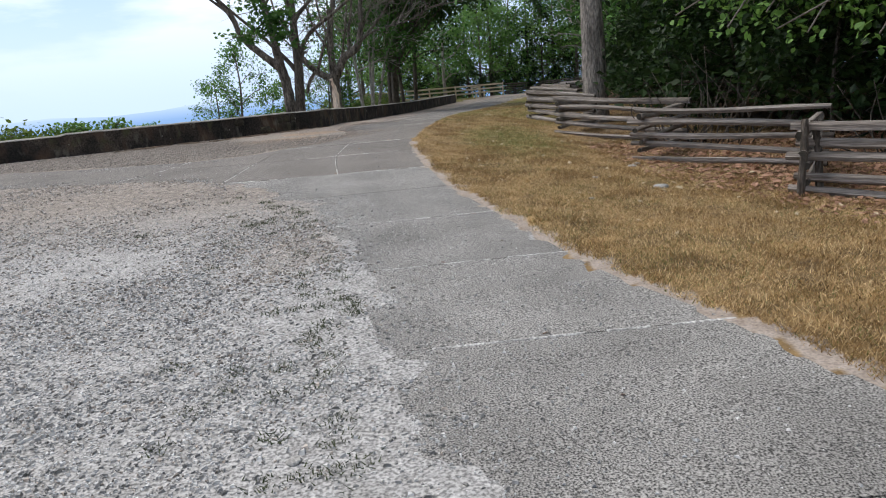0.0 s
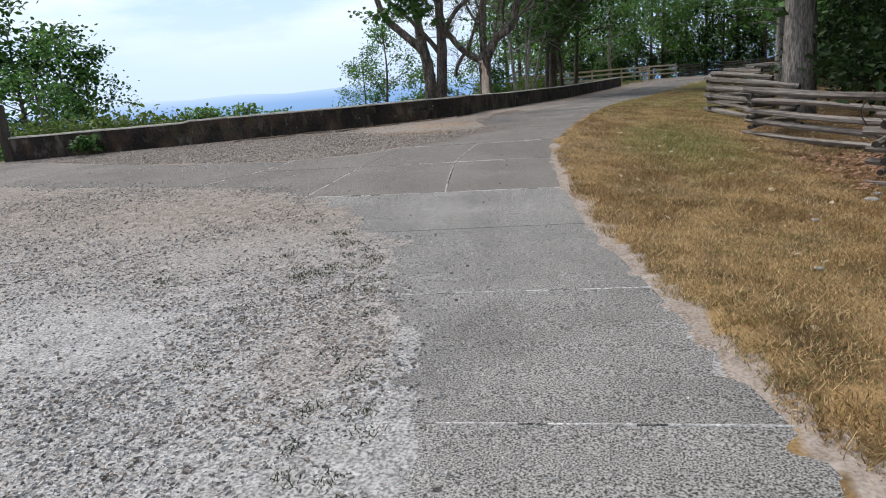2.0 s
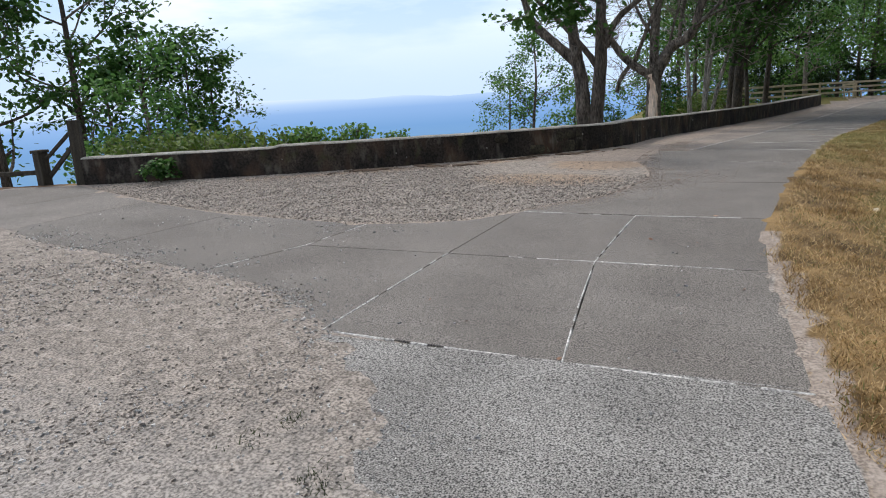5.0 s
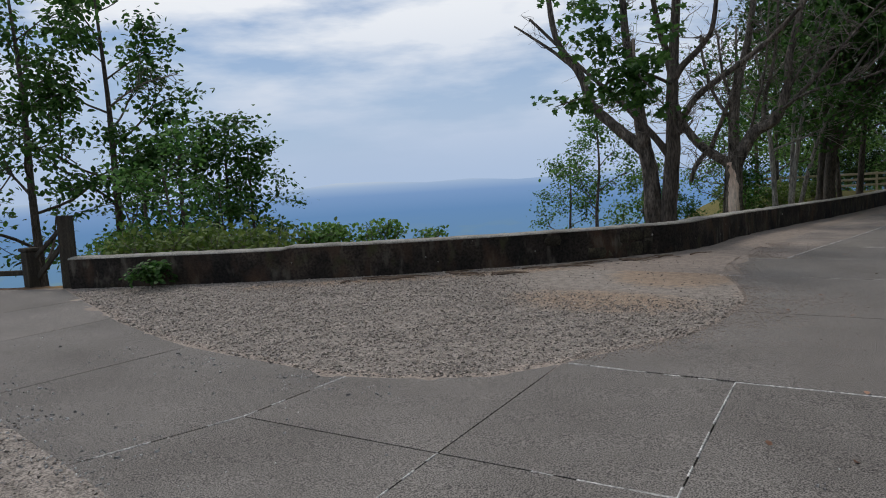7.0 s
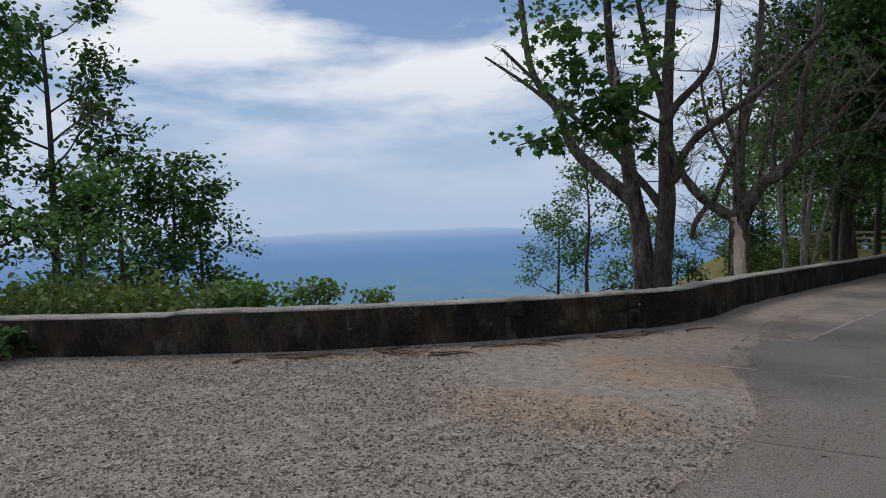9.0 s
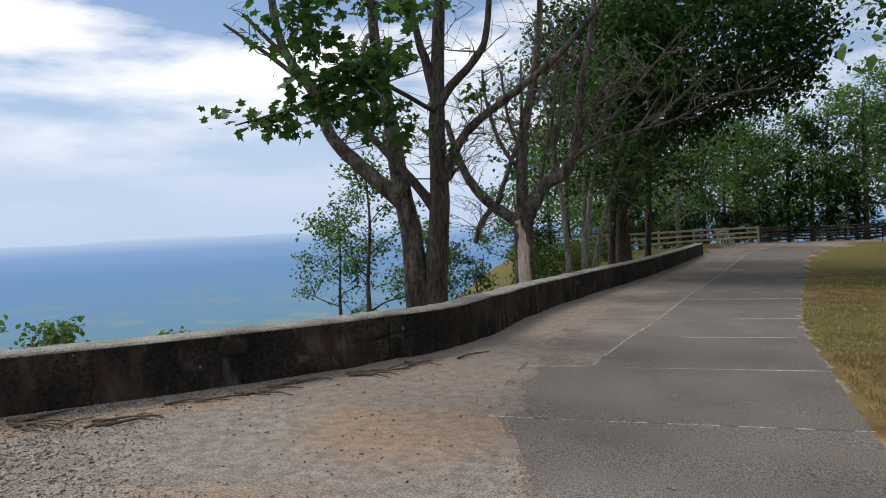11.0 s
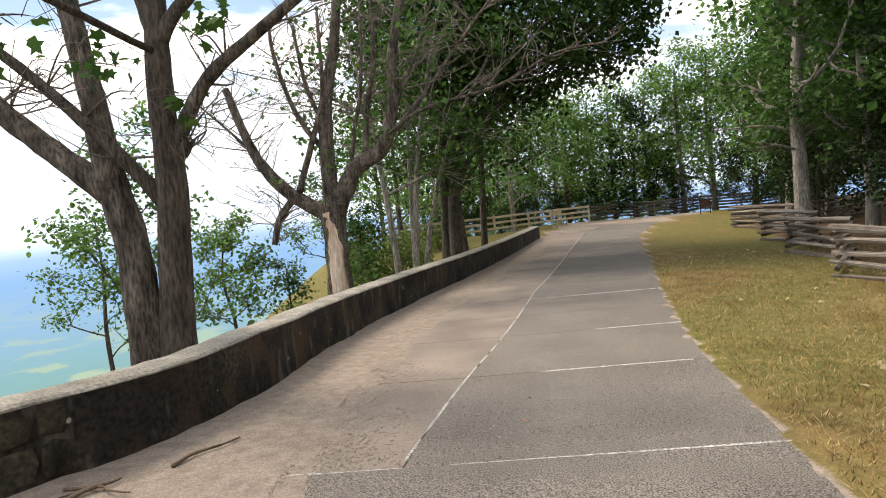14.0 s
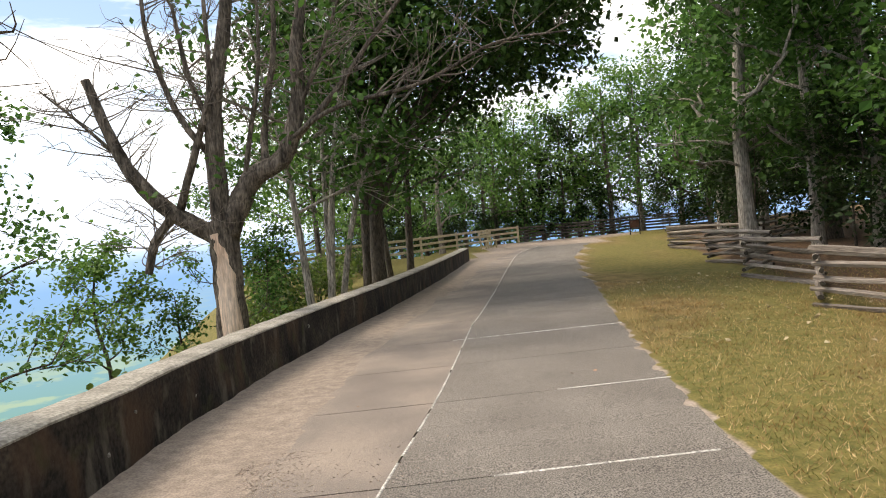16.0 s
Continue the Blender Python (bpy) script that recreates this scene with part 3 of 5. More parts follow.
# ---- split-rail fence ----
CORNERS = [(6.6, 2.4), (5.2, 4.6), (6.3, 6.5), (4.4, 8.15), (5.4, 9.8), (3.4, 11.3), (4.8, 13.5), (2.92, 16.2), (4.0, 18.1), (2.75, 20.6), (4.4, 22.4), (3.35, 24.5), (4.9, 26.4), (4.2, 28.4), (5.5, 30.6), (5.25, 32.6), (6.7, 34.5), (6.3, 36.7), (8.6, 39.4), (7.85, 43.3), (11.5, 43.6), (14.5, 46)]


def rail_mesh(seed, length):
    """A split rail along x: uneven, four to six sided, tapering."""
    rng = random.Random(seed)
    bm = bmesh.new()
    sides, n, rings = 6, 7, []
    base = [rng.uniform(0.75, 1.2) for _ in range(sides)]
    for i in range(n):
        t = i / (n - 1)
        rings.append([])
        for k in range(sides):
            w = 2 * math.pi * (k + 0.5) / sides
            r = base[k] * rng.uniform(0.9, 1.1) * (0.055 if i not in (0, n - 1) else 0.047)
            rings[-1].append(bm.verts.new((length * (t - 0.5), math.cos(w) * r * 0.85 + 0.03 * math.sin(4 * t + seed), math.sin(w) * r + 0.018 * math.sin(4 * t + 2 * seed))))
    for r, s in zip(rings, rings[1:]):
        for k in range(sides):
            bm.faces.new((r[k], r[(k + 1) % sides], s[(k + 1) % sides], s[k]))
    for cut in (rings[0][::-1], rings[-1]):
        bm.faces.new(cut).material_index = 1
    bmesh.ops.recalc_face_normals(bm, faces=bm.faces)
    me = bpy.data.meshes.new("rail")
    bm.to_mesh(me)
    bm.free()
    me.materials.append(M_RAIL)
    me.materials.append(M_DARKWOOD)
    return me


def split_fence():
    meshes = [rail_mesh(s, 1.0) for s in range(6)]
    rng = random.Random(5)
    for i, ((ax, ay), (bx, by)) in enumerate(zip(CORNERS, CORNERS[1:])):
        panel = thing("split_rail_fence", "zigzag split-rail fence panel of weathered grey logs", "fence", "split-rail fence panels")
        d = Vector((bx - ax, by - ay, 0)).normalized()
        side = Vector((-d.y, d.x, 0))
        for k in range(4 if i % 2 else 5):
            h = 0.05 + (0.093 if i % 2 else 0.0) + k * 0.186
            a = Vector((ax, ay, 0)) - d * rng.uniform(0.1, 0.22) + side * rng.uniform(-0.03, 0.03)
            b = Vector((bx, by, 0)) + d * rng.uniform(0.1, 0.22) + side * rng.uniform(-0.03, 0.03)
            a.z = base_z(ax, ay) + h + rng.uniform(-0.012, 0.012)
            b.z = base_z(bx, by) + h + rng.uniform(-0.012, 0.012)
            v = b - a
            ob = new("rail", meshes[rng.randrange(6)])
            ob.parent = panel
            thick = rng.uniform(0.85, 1.2)
            ob.matrix_local = Matrix.Translation((a + b) / 2) @ v.to_track_quat("X", "Z").to_matrix().to_4x4() @ Matrix.Rotation(rng.uniform(0, 6.3), 4, "X") @ Matrix.Diagonal((v.length, thick, thick * rng.uniform(0.8, 1.0), 1))
    for x, y, lean in ((4.28, 8.02, 0.05), (4.55, 8.1, -0.08)):
        z = base_z(x, y)
        bm = bmesh.new()
        tube(bm, [(x, y, z - 0.1), (x + lean * 0.5, y, z + 0.5), (x + lean, y + 0.05, z + 0.86)], 0.045, 0.04, 7, 4, 0.12, 0, 5)
        tagged(link("fence_stake", bm, M_BARK, smooth=False), "short upright weathered stake locking the fence corner", "stake")



split_fence()

# ---- distance: glowing backdrop of the valley beyond the drop, haze painted in ----


def distance():
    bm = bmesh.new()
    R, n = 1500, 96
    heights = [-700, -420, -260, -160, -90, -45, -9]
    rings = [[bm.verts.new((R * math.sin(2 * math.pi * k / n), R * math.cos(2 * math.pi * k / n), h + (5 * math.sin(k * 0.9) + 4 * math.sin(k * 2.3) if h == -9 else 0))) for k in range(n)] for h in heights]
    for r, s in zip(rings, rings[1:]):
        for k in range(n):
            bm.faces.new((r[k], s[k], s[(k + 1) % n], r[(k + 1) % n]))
    m = bpy.data.materials.new("painted_haze_valley")
    m.use_nodes = True
    nd, l = m.node_tree.nodes, m.node_tree.links
    nd.remove(nd["Principled BSDF"])
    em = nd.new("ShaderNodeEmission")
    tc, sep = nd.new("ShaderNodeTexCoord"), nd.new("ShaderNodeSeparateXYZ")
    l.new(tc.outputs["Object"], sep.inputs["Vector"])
    mp = nd.new("ShaderNodeMapping")
    mp.inputs["Scale"].default_value = (1, 1, 5)
    l.new(tc.outputs["Object"], mp.inputs["Vector"])
    t = nd.new("ShaderNodeTexNoise")
    t.inputs["Scale"].default_value, t.inputs["Detail"].default_value = 0.012, 7
    l.new(mp.outputs["Vector"], t.inputs["Vector"])
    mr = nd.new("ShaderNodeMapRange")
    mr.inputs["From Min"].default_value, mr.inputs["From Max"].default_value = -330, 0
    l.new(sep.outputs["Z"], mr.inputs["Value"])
    # Haze is painted by height: blue below, paling to sky colour at the rim.
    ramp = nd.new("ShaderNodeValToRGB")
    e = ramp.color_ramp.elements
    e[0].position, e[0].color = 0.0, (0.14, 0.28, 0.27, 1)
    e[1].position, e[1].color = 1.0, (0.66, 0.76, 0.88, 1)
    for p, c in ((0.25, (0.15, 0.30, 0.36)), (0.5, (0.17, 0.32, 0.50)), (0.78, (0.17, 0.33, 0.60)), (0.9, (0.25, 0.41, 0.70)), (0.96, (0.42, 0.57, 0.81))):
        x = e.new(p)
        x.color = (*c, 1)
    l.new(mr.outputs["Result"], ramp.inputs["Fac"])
    fields = nd.new("ShaderNodeValToRGB")
    fields.color_ramp.elements[0].position, fields.color_ramp.elements[1].position = 0.53, 0.62
    fields.color_ramp.elements[0].color, fields.color_ramp.elements[1].color = (0, 0, 0, 1), (0.7, 0.7, 0.7, 1)
    l.new(t.outputs["Fac"], fields.inputs["Fac"])
    low = nd.new("ShaderNodeMapRange")
    low.inputs["From Min"].default_value, low.inputs["From Max"].default_value = 0.75, 0.2
    l.new(mr.outputs["Result"], low.inputs["Value"])
    mu = nd.new("ShaderNodeMath")
    mu.operation = "MULTIPLY"
    l.new(fields.outputs["Color"], mu.inputs[0])
    l.new(low.outputs["Result"], mu.inputs[1])
    mx = nd.new("ShaderNodeMix")
    mx.data_type = "RGBA"
    mx.inputs["B"].default_value = (0.30, 0.40, 0.30, 1)
    l.new(mu.outputs["Value"], mx.inputs["Factor"])
    l.new(ramp.outputs["Color"], mx.inputs["A"])
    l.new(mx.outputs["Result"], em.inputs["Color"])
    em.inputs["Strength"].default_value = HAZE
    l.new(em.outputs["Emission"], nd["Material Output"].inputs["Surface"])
    tagged(link("backdrop", bm, m), "glowing backdrop of valley and ridges far below, blue haze painted in", "distance", kind="structure")


distance()

# ---- trees along the wall ----
rng0 = np.random.default_rng(11)


def sprays(bm, rng, lines, per, reach):
    """Bare twigs that spring from limbs and fork once or twice."""
    for line in lines:
        for _ in range(per):
            a = np.array(line[int(rng.uniform(0.3, 1.0) * (len(line) - 1))])
            d = np.array([rng.normal(0, 0.8), rng.normal(0, 0.5), rng.uniform(0.1, 1.0)])
            b = a + d * reach * rng.uniform(0.5, 1.4)
            m = (a + b) / 2 + rng.normal(0, 0.08, 3)
            tube(bm, [a, m, b], 0.014, 0.004, 4, 3, 0, 0, 1)
            for _ in range(3):
                s = a + (b - a) * rng.uniform(0.3, 0.95)
                tube(bm, [s, s + rng.normal(0, 0.12, 3) + d * 0.12, s + rng.normal(0, 0.2, 3) + d * 0.3], 0.007, 0.0025, 4, 2, 0, 0, 2)


def twin_tree():
    """Twin-trunked maple just behind the wall, with a few leafy boughs."""
    y, lines = 23.45, []
    t = thing("twin_trunk_tree", "twin-trunked maple with rough brown bark behind the wall", "tree")
    ends = []

    def limb(pts, r0, r1, name="limb", sides=9, flare=0.0, mat=M_BARK2):
        bm = bmesh.new()
        lines.append(tube(bm, pts, r0, r1, sides, 6, 0.07, flare, int(abs(pts[0][0]) * 100)))
        part(name, bm, mat, t)

    limb([(-4.83, y, -0.5), (-4.85, y, 0.7), (-4.88, y, 1.7), (-5.02, y, 2.36)], 0.19, 0.15, "trunk", 12, 0.3)
    limb([(-4.55, y + 0.02, -0.5), (-4.53, y, 0.8), (-4.41, y, 2.17), (-4.4, y, 3.23), (-4.34, y + 0.1, 4.6), (-4.2, y + 0.3, 7.0)], 0.20, 0.07, "trunk", 12, 0.3, M_BARK)
    limb([(-4.98, y, 2.2), (-5.5, y - 0.05, 2.66), (-6.06, y - 0.1, 3.25), (-6.31, y - 0.1, 3.92), (-6.8, y - 0.2, 4.8), (-7.0, y - 0.2, 6.4)], 0.13, 0.05, flare=0.2)
    limb([(-5.0, y, 2.25), (-5.13, y + 0.05, 3.3), (-5.27, y + 0.1, 4.16), (-5.4, y + 0.2, 4.9), (-5.5, y + 0.3, 7.2)], 0.14, 0.06, flare=0.2)
    limb([(-4.35, y, 2.5), (-4.2, y - 0.03, 2.79), (-3.87, y - 0.08, 3.21), (-3.27, y - 0.15, 3.59), (-2.57, y - 0.2, 4.06), (-1.9, y - 0.3, 4.7)], 0.085, 0.035, flare=0.3)
    limb([(-4.5, y, 2.1), (-4.96, y - 0.1, 2.71), (-5.51, y - 0.2, 3.34), (-6.11, y - 0.3, 3.94), (-7.3, y - 0.4, 5.2)], 0.075, 0.03, flare=0.2, mat=M_BARK)
    limb([(-4.38, y, 3.6), (-4.51, y, 4.22), (-4.64, y, 4.7), (-4.9, y, 6.2)], 0.085, 0.04, mat=M_BARK)
    limb([(-4.34, y, 3.6), (-4.18, y, 3.83), (-3.78, y, 4.2), (-3.55, y - 0.1, 4.6), (-3.4, y - 0.2, 6.0)], 0.08, 0.035, mat=M_BARK)
    limb([(-4.36, y, 2.45), (-4.17, y - 0.05, 2.62)], 0.08, 0.055, "stub", mat=M_BARK)
    limb([(-5.4, y - 3.7, 2.95), (-4.9, y - 3.4, 3.12), (-4.4, y - 2.6, 3.5), (-4.4, y, 3.5)], 0.008, 0.035, mat=M_BARK)
    limb([(-3.7, y - 3.8, 3.0), (-4.1, y - 3.4, 3.4), (-4.5, y - 2.2, 4.1), (-5.2, y, 4.2)], 0.01, 0.04, mat=M_BARK)
    limb([(-6.35, y - 0.1, 4.0), (-6.9, y - 0.2, 4.5), (-7.75, y - 0.25, 5.15)], 0.05, 0.022)
    bm = bmesh.new()
    sprays(bm, rng0, lines[2:9], 9, 0.55)
    tagged(part("twig_spray", bm, M_TWIG, t), kind="stuff")
    boughs = [(-4.2, y - 3.35, 3.42, 0.26, 50), (-4.08, y - 3.35, 2.98, 0.16, 16), (-4.55, y - 3.4, 3.1, 0.14, 9), (-4.7, y - 3.4, 4.0, 0.3, 26), (-3.65, y - 3.2, 3.95, 0.2, 8), (-5.0, y - 3.45, 4.5, 0.3, 14),
              (-4.98, y - 3.45, 3.05, 0.17, 9), (-5.35, y - 3.5, 3.0, 0.12, 5), (-3.75, y - 3.3, 2.75, 0.1, 4), (-4.62, y - 0.6, 3.3, 0.12, 4),
              (-5.6, y - 0.2, 5.7, 0.6, 26), (-4.8, y, 5.9, 0.6, 14), (-4.5, y - 0.3, 4.8, 0.3, 6), (-3.9, y, 5.7, 0.6, 10), (-3.75, y - 0.3, 3.75, 0.12, 3), (-4.13, y - 0.3, 2.9, 0.1, 2), (-6.6, y, 5.9, 0.4, 8)]
    seeds = np.concatenate([np.array([bx, by, bz]) + rng0.normal(0, 1, (k, 3)) * np.array([r, r * 0.7, r * 0.6]) for bx, by, bz, r, k in boughs])
    leaves("leaves", clumps(rng0, seeds, 7, 0.10), 0.12, M_LEAF, t, LEAF_MAPLE, 5, 0.6)


def broken_tree():
    """Broken grey tree with a peeled trunk and bare limbs."""
    y, lines = 30.1, []
    t = thing("broken_tree", "storm-broken bare tree with peeled orange-pale trunk and grey limbs", "tree")
    rng = np.random.default_rng(21)

    def limb(pts, r0, r1, name="limb", sides=9, flare=0.0, mat=M_BARK2):
        bm = bmesh.new()
        lines.append(tube(bm, pts, r0, r1, sides, 6, 0.09, flare, int(abs(pts[-1][2]) * 100)))
        part(name, bm, mat, t)

    limb([(-4.35, y, -1.2), (-4.38, y, 0.3), (-4.36, y, 1.3), (-4.38, y, 2.0)], 0.25, 0.22, "trunk", 14, 0.2)
    bm = bmesh.new()
    tube(bm, [(-4.34, y - 0.17, -0.5), (-4.35, y - 0.165, 0.8), (-4.36, y - 0.15, 1.3), (-4.43, y - 0.12, 1.8)], 0.17, 0.10, 9, 5, 0.12, 0, 4)
    part("peeled_wood", bm, M_DEAD, t, "bare orange-pale split wood")
    limb([(-4.45, y, 1.75), (-5.12, y, 2.21), (-5.65, y, 2.84), (-5.92, y, 3.47), (-6.19, y, 4.36)], 0.15, 0.07)
    limb([(-4.36, y, 1.8), (-4.35, y, 2.98), (-4.26, y, 3.93), (-4.0, y, 4.94), (-3.8, y, 6.2), (-3.7, y, 7.5)], 0.17, 0.06)
    limb([(-4.3, y, 1.75), (-3.85, y, 2.58), (-3.29, y, 2.92), (-2.97, y, 3.81), (-2.92, y, 4.6), (-2.6, y, 6.0), (-2.4, y, 7.6)], 0.19, 0.05)
    limb([(-3.4, y, 2.85), (-2.4, y - 0.1, 3.8), (-1.65, y - 0.2, 4.65), (-0.6, y - 0.3, 5.8)], 0.06, 0.02)
    limb([(-3.6, y, 2.8), (-2.52, y - 0.2, 3.51), (-0.98, y - 0.3, 3.81), (0.14, y - 0.4, 4.28), (1.32, y - 0.5, 4.35)], 0.045, 0.012, sides=6)
    limb([(-5.05, y, 2.2), (-5.39, y - 0.1, 1.76), (-5.53, y - 0.15, 1.28)], 0.08, 0.06, "stub")
    limb([(-5.0, y, 2.2), (-4.56, y - 0.1, 3.26), (-4.29, y - 0.1, 4.11), (-4.25, y, 5.6)], 0.07, 0.03)
    limb([(-4.4, y + 0.1, 3.0), (-4.71, y, 3.45), (-4.98, y, 4.08), (-5.18, y, 4.96), (-5.2, y, 5.5)], 0.06, 0.03)
    limb([(-4.3, y, 3.4), (-4.6, y, 4.2), (-4.75, y, 5.4)], 0.05, 0.03)
    limb([(-5.3, y, 2.4), (-5.75, y + 0.2, 2.95), (-6.3, y + 0.2, 3.6), (-7.0, y + 0.2, 4.3)], 0.05, 0.015)
    limb([(-3.6, y, 2.75), (-3.55, y + 0.2, 3.6), (-3.3, y + 0.3, 4.8), (-3.2, y + 0.3, 6.5)], 0.07, 0.03)
    limb([(-4.0, y, 2.3), (-3.75, y - 0.1, 3.3), (-3.5, y - 0.1, 4.4), (-3.4, y, 6.2)], 0.05, 0.02)
    limb([(-3.1, y, 3.4), (-2.6, y - 0.1, 4.3), (-2.0, y - 0.2, 5.6)], 0.045, 0.018)
    bm = bmesh.new()
    sprays(bm, rng, lines[1:], 16, 0.75)
    tagged(part("twig_spray", bm, M_TWIG, t), kind="stuff")
    seeds = np.array([-3.4, y + 0.3, 4.6]) + rng.normal(0, 1, (60, 3)) * np.array([1.0, 0.6, 1.2])
    leaves("leaves", clumps(rng, seeds, 6, 0.12), 0.12, M_LEAF, t, LEAF_OAK, 6, 0.6)


twin_tree()
broken_tree()


def stem_clump():
    """Thin pale stems leaning out over the wall, with a leafy top."""
    rng = np.random.default_rng(31)
    for i, (x, y, tx, ty, h, r, lab) in enumerate([(-3.75, 34.5, -0.6, 0, 6.5, 0.10, "slender pale-barked leaning tree behind the wall"), (-3.45, 34.9, 1.1, -0.4, 7.0, 0.10, "slender pale-barked leaning tree behind the wall"),
                                                   (-3.3, 35.2, 2.2, -0.6, 6.2, 0.085, "slender pale-barked leaning tree behind the wall"), (-3.5, 35.8, 0.3, 0.5, 7.5, 0.09, "slender pale-barked leaning tree behind the wall"),
                                                   (-2.75, 38.5, 0.5, 0, 8.0, 0.2, "dark-trunked leafy tree behind the wall"), (-2.2, 41.8, -0.7, 0, 7.0, 0.11, "dark-trunked leafy tree behind the wall"), (-1.6, 42.5, 0.6, 0, 8.0, 0.14, "dark-trunked leafy tree behind the wall")]):
        t = thing("leaning_tree", lab, "tree", "trees behind the wall")
        z = base_z(x, y)
        bm = bmesh.new()
        line = tube(bm, [(x, y, z - 0.6), (x + tx * 0.25, y + ty * 0.3, z + h * 0.3), (x + tx * 0.6, y + ty * 0.6, z + h * 0.62), (x + tx * 1.3, y + ty, z + h)], r, r * 0.3, 9, 6, 0.06, 0.3, i)
        ends = []
        for k in range(7):
            p = line[int((0.42 + 0.08 * k) * (len(line) - 1))]
            w = k * 2.4 + i
            grow(bm, rng, p, (math.cos(w) + 0.25, math.sin(w) - 0.2, 0.35), 1.5, r * 0.4, 2, ends)
        part("trunk", bm, M_BARK4 if i < 4 else M_BARK, t)
        # The last three crowns take the leaf colour with shade put in.
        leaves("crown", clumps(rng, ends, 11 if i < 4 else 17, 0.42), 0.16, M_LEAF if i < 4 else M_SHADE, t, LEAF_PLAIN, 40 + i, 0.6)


stem_clump()


def canopy_tree():
    """Leafy tree behind the wall whose crown hangs over the path."""
    t = thing("canopy_tree", "leafy tree whose crown overhangs the path, shade put into its leaf colour", "tree")
    rng = np.random.default_rng(35)
    x, y = -2.4, 37.2
    z = base_z(x, y)
    bm = bmesh.new()
    line = tube(bm, [(x, y, z - 0.5), (x + 0.1, y, z + 2), (x + 0.5, y - 0.2, z + 4.4), (x + 1.2, y - 0.4, z + 8.5)], 0.22, 0.08, 12, 6, 0.06, 0.3, 3)
    seeds = rng.normal(0, 1, (900, 3))
    seeds = seeds / np.linalg.norm(seeds, axis=1)[:, None] * rng.uniform(0.35, 1.0, (900, 1)) ** 0.6
    seeds = seeds * np.array([3.5, 3.6, 2.6]) + np.array([0.5, 36.4, 6.8])
    seeds = seeds[(np.sin(seeds[:, 0] * 2.1) * np.sin(seeds[:, 1] * 1.9 + 1) * np.sin(seeds[:, 2] * 2.7) < 0.28) & (seeds[:, 2] > 3.9 + 0.25 * np.sin(seeds[:, 0] * 3))]
    west = rng.normal(0, 1, (430, 3))
    west = west / np.linalg.norm(west, axis=1)[:, None] * rng.uniform(0.3, 1.0, (430, 1)) ** 0.6 * np.array([2.5, 2.4, 2.2]) + np.array([-2.8, 37.2, 7.0])
    seeds = np.concatenate([seeds, west[np.sin(west[:, 0] * 2.3) * np.sin(west[:, 1] * 1.9) * np.sin(west[:, 2] * 2.5 + 1) < 0.25]])
    for k in range(0, len(seeds), 22):
        a = np.array(line[int(rng.uniform(0.35, 0.9) * (len(line) - 1))])
        b = seeds[k]
        tube(bm, [a, a * 0.5 + b * 0.5 + np.array([0, 0, 0.3]), b], 0.05, 0.012, 5, 4, 0.06, 0, k)
    part("trunk", bm, M_BARK, t)
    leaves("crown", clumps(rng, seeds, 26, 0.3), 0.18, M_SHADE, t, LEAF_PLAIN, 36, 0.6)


canopy_tree()

# ---- tree kinds, copied through the wood ----
OAK = tree(51, 11, 0.24, 0.2, 4.2, 18, 0.26, M_LEAF2, M_BARK3, "tall leafy oak with grey trunk at the wood's edge", 0.55, limbs=10, shape=LEAF_PLAIN)
OAK2 = tree(52, 9.5, 0.17, 0.12, 3.4, 18, 0.26, M_LEAF3, M_BARK, "tree crowded in the wood, shade put into its leaf colour", 0.5, limbs=10, shape=LEAF_PLAIN)
LIGHT = tree(53, 10, 0.2, 0.22, 3.8, 18, 0.26, M_LEAF4, M_BARK2, "leafy tree, yellow-green crown with sunlight put into its colour", 0.55, limbs=10, shape=LEAF_PLAIN)
MID = tree(55, 10.5, 0.2, 0.16, 3.9, 18, 0.26, M_LEAF2, M_BARK2, "leafy green tree at the edge of the wood", 0.55, limbs=10, shape=LEAF_PLAIN)
NARROW = tree(56, 11.5, 0.23, 0.27, 2.9, 26, 0.22, M_LEAF, M_BARK4, "tall narrow-crowned oak at the edge of the lawn", 0.5, limbs=11, shape=LEAF_PLAIN)
bare_rng = np.random.default_rng(57)
for z0, w, reach in ((2.3, 3.6, 1.7), (2.9, 2.7, 2.2), (3.4, 4.3, 2.0), (2.7, 0.4, 1.5)):
    tip = np.array([math.cos(w), math.sin(w), 0.12]) * reach
    root = np.array([0.0, 0.0, z0])
    bare = bmesh.new()
    tube(bare, [root, root + tip * 0.5 + np.array([0, 0, 0.12]), root + tip], 0.045, 0.014, 6, 5, 0.08, 0, int(z0 * 10))
    for q in (0.45, 0.65, 0.85):
        a = root + tip * q
        tube(bare, [a, a + tip * 0.15 + bare_rng.normal(0, 0.12, 3), a + tip * 0.3 + bare_rng.normal(0, 0.22, 3)], 0.016, 0.005, 5, 3, 0, 0, 3)
    part("bare_limb", bare, M_BARK4, NARROW, "bare pale grey dead limb")
SAP = tree(54, 4.6, 0.05, 0.08, 2.0, 24, 0.17, M_LEAF3, M_BARK, "young understorey tree, deep shade put into its leaf colour", 0.36, limbs=8, shape=LEAF_PLAIN)
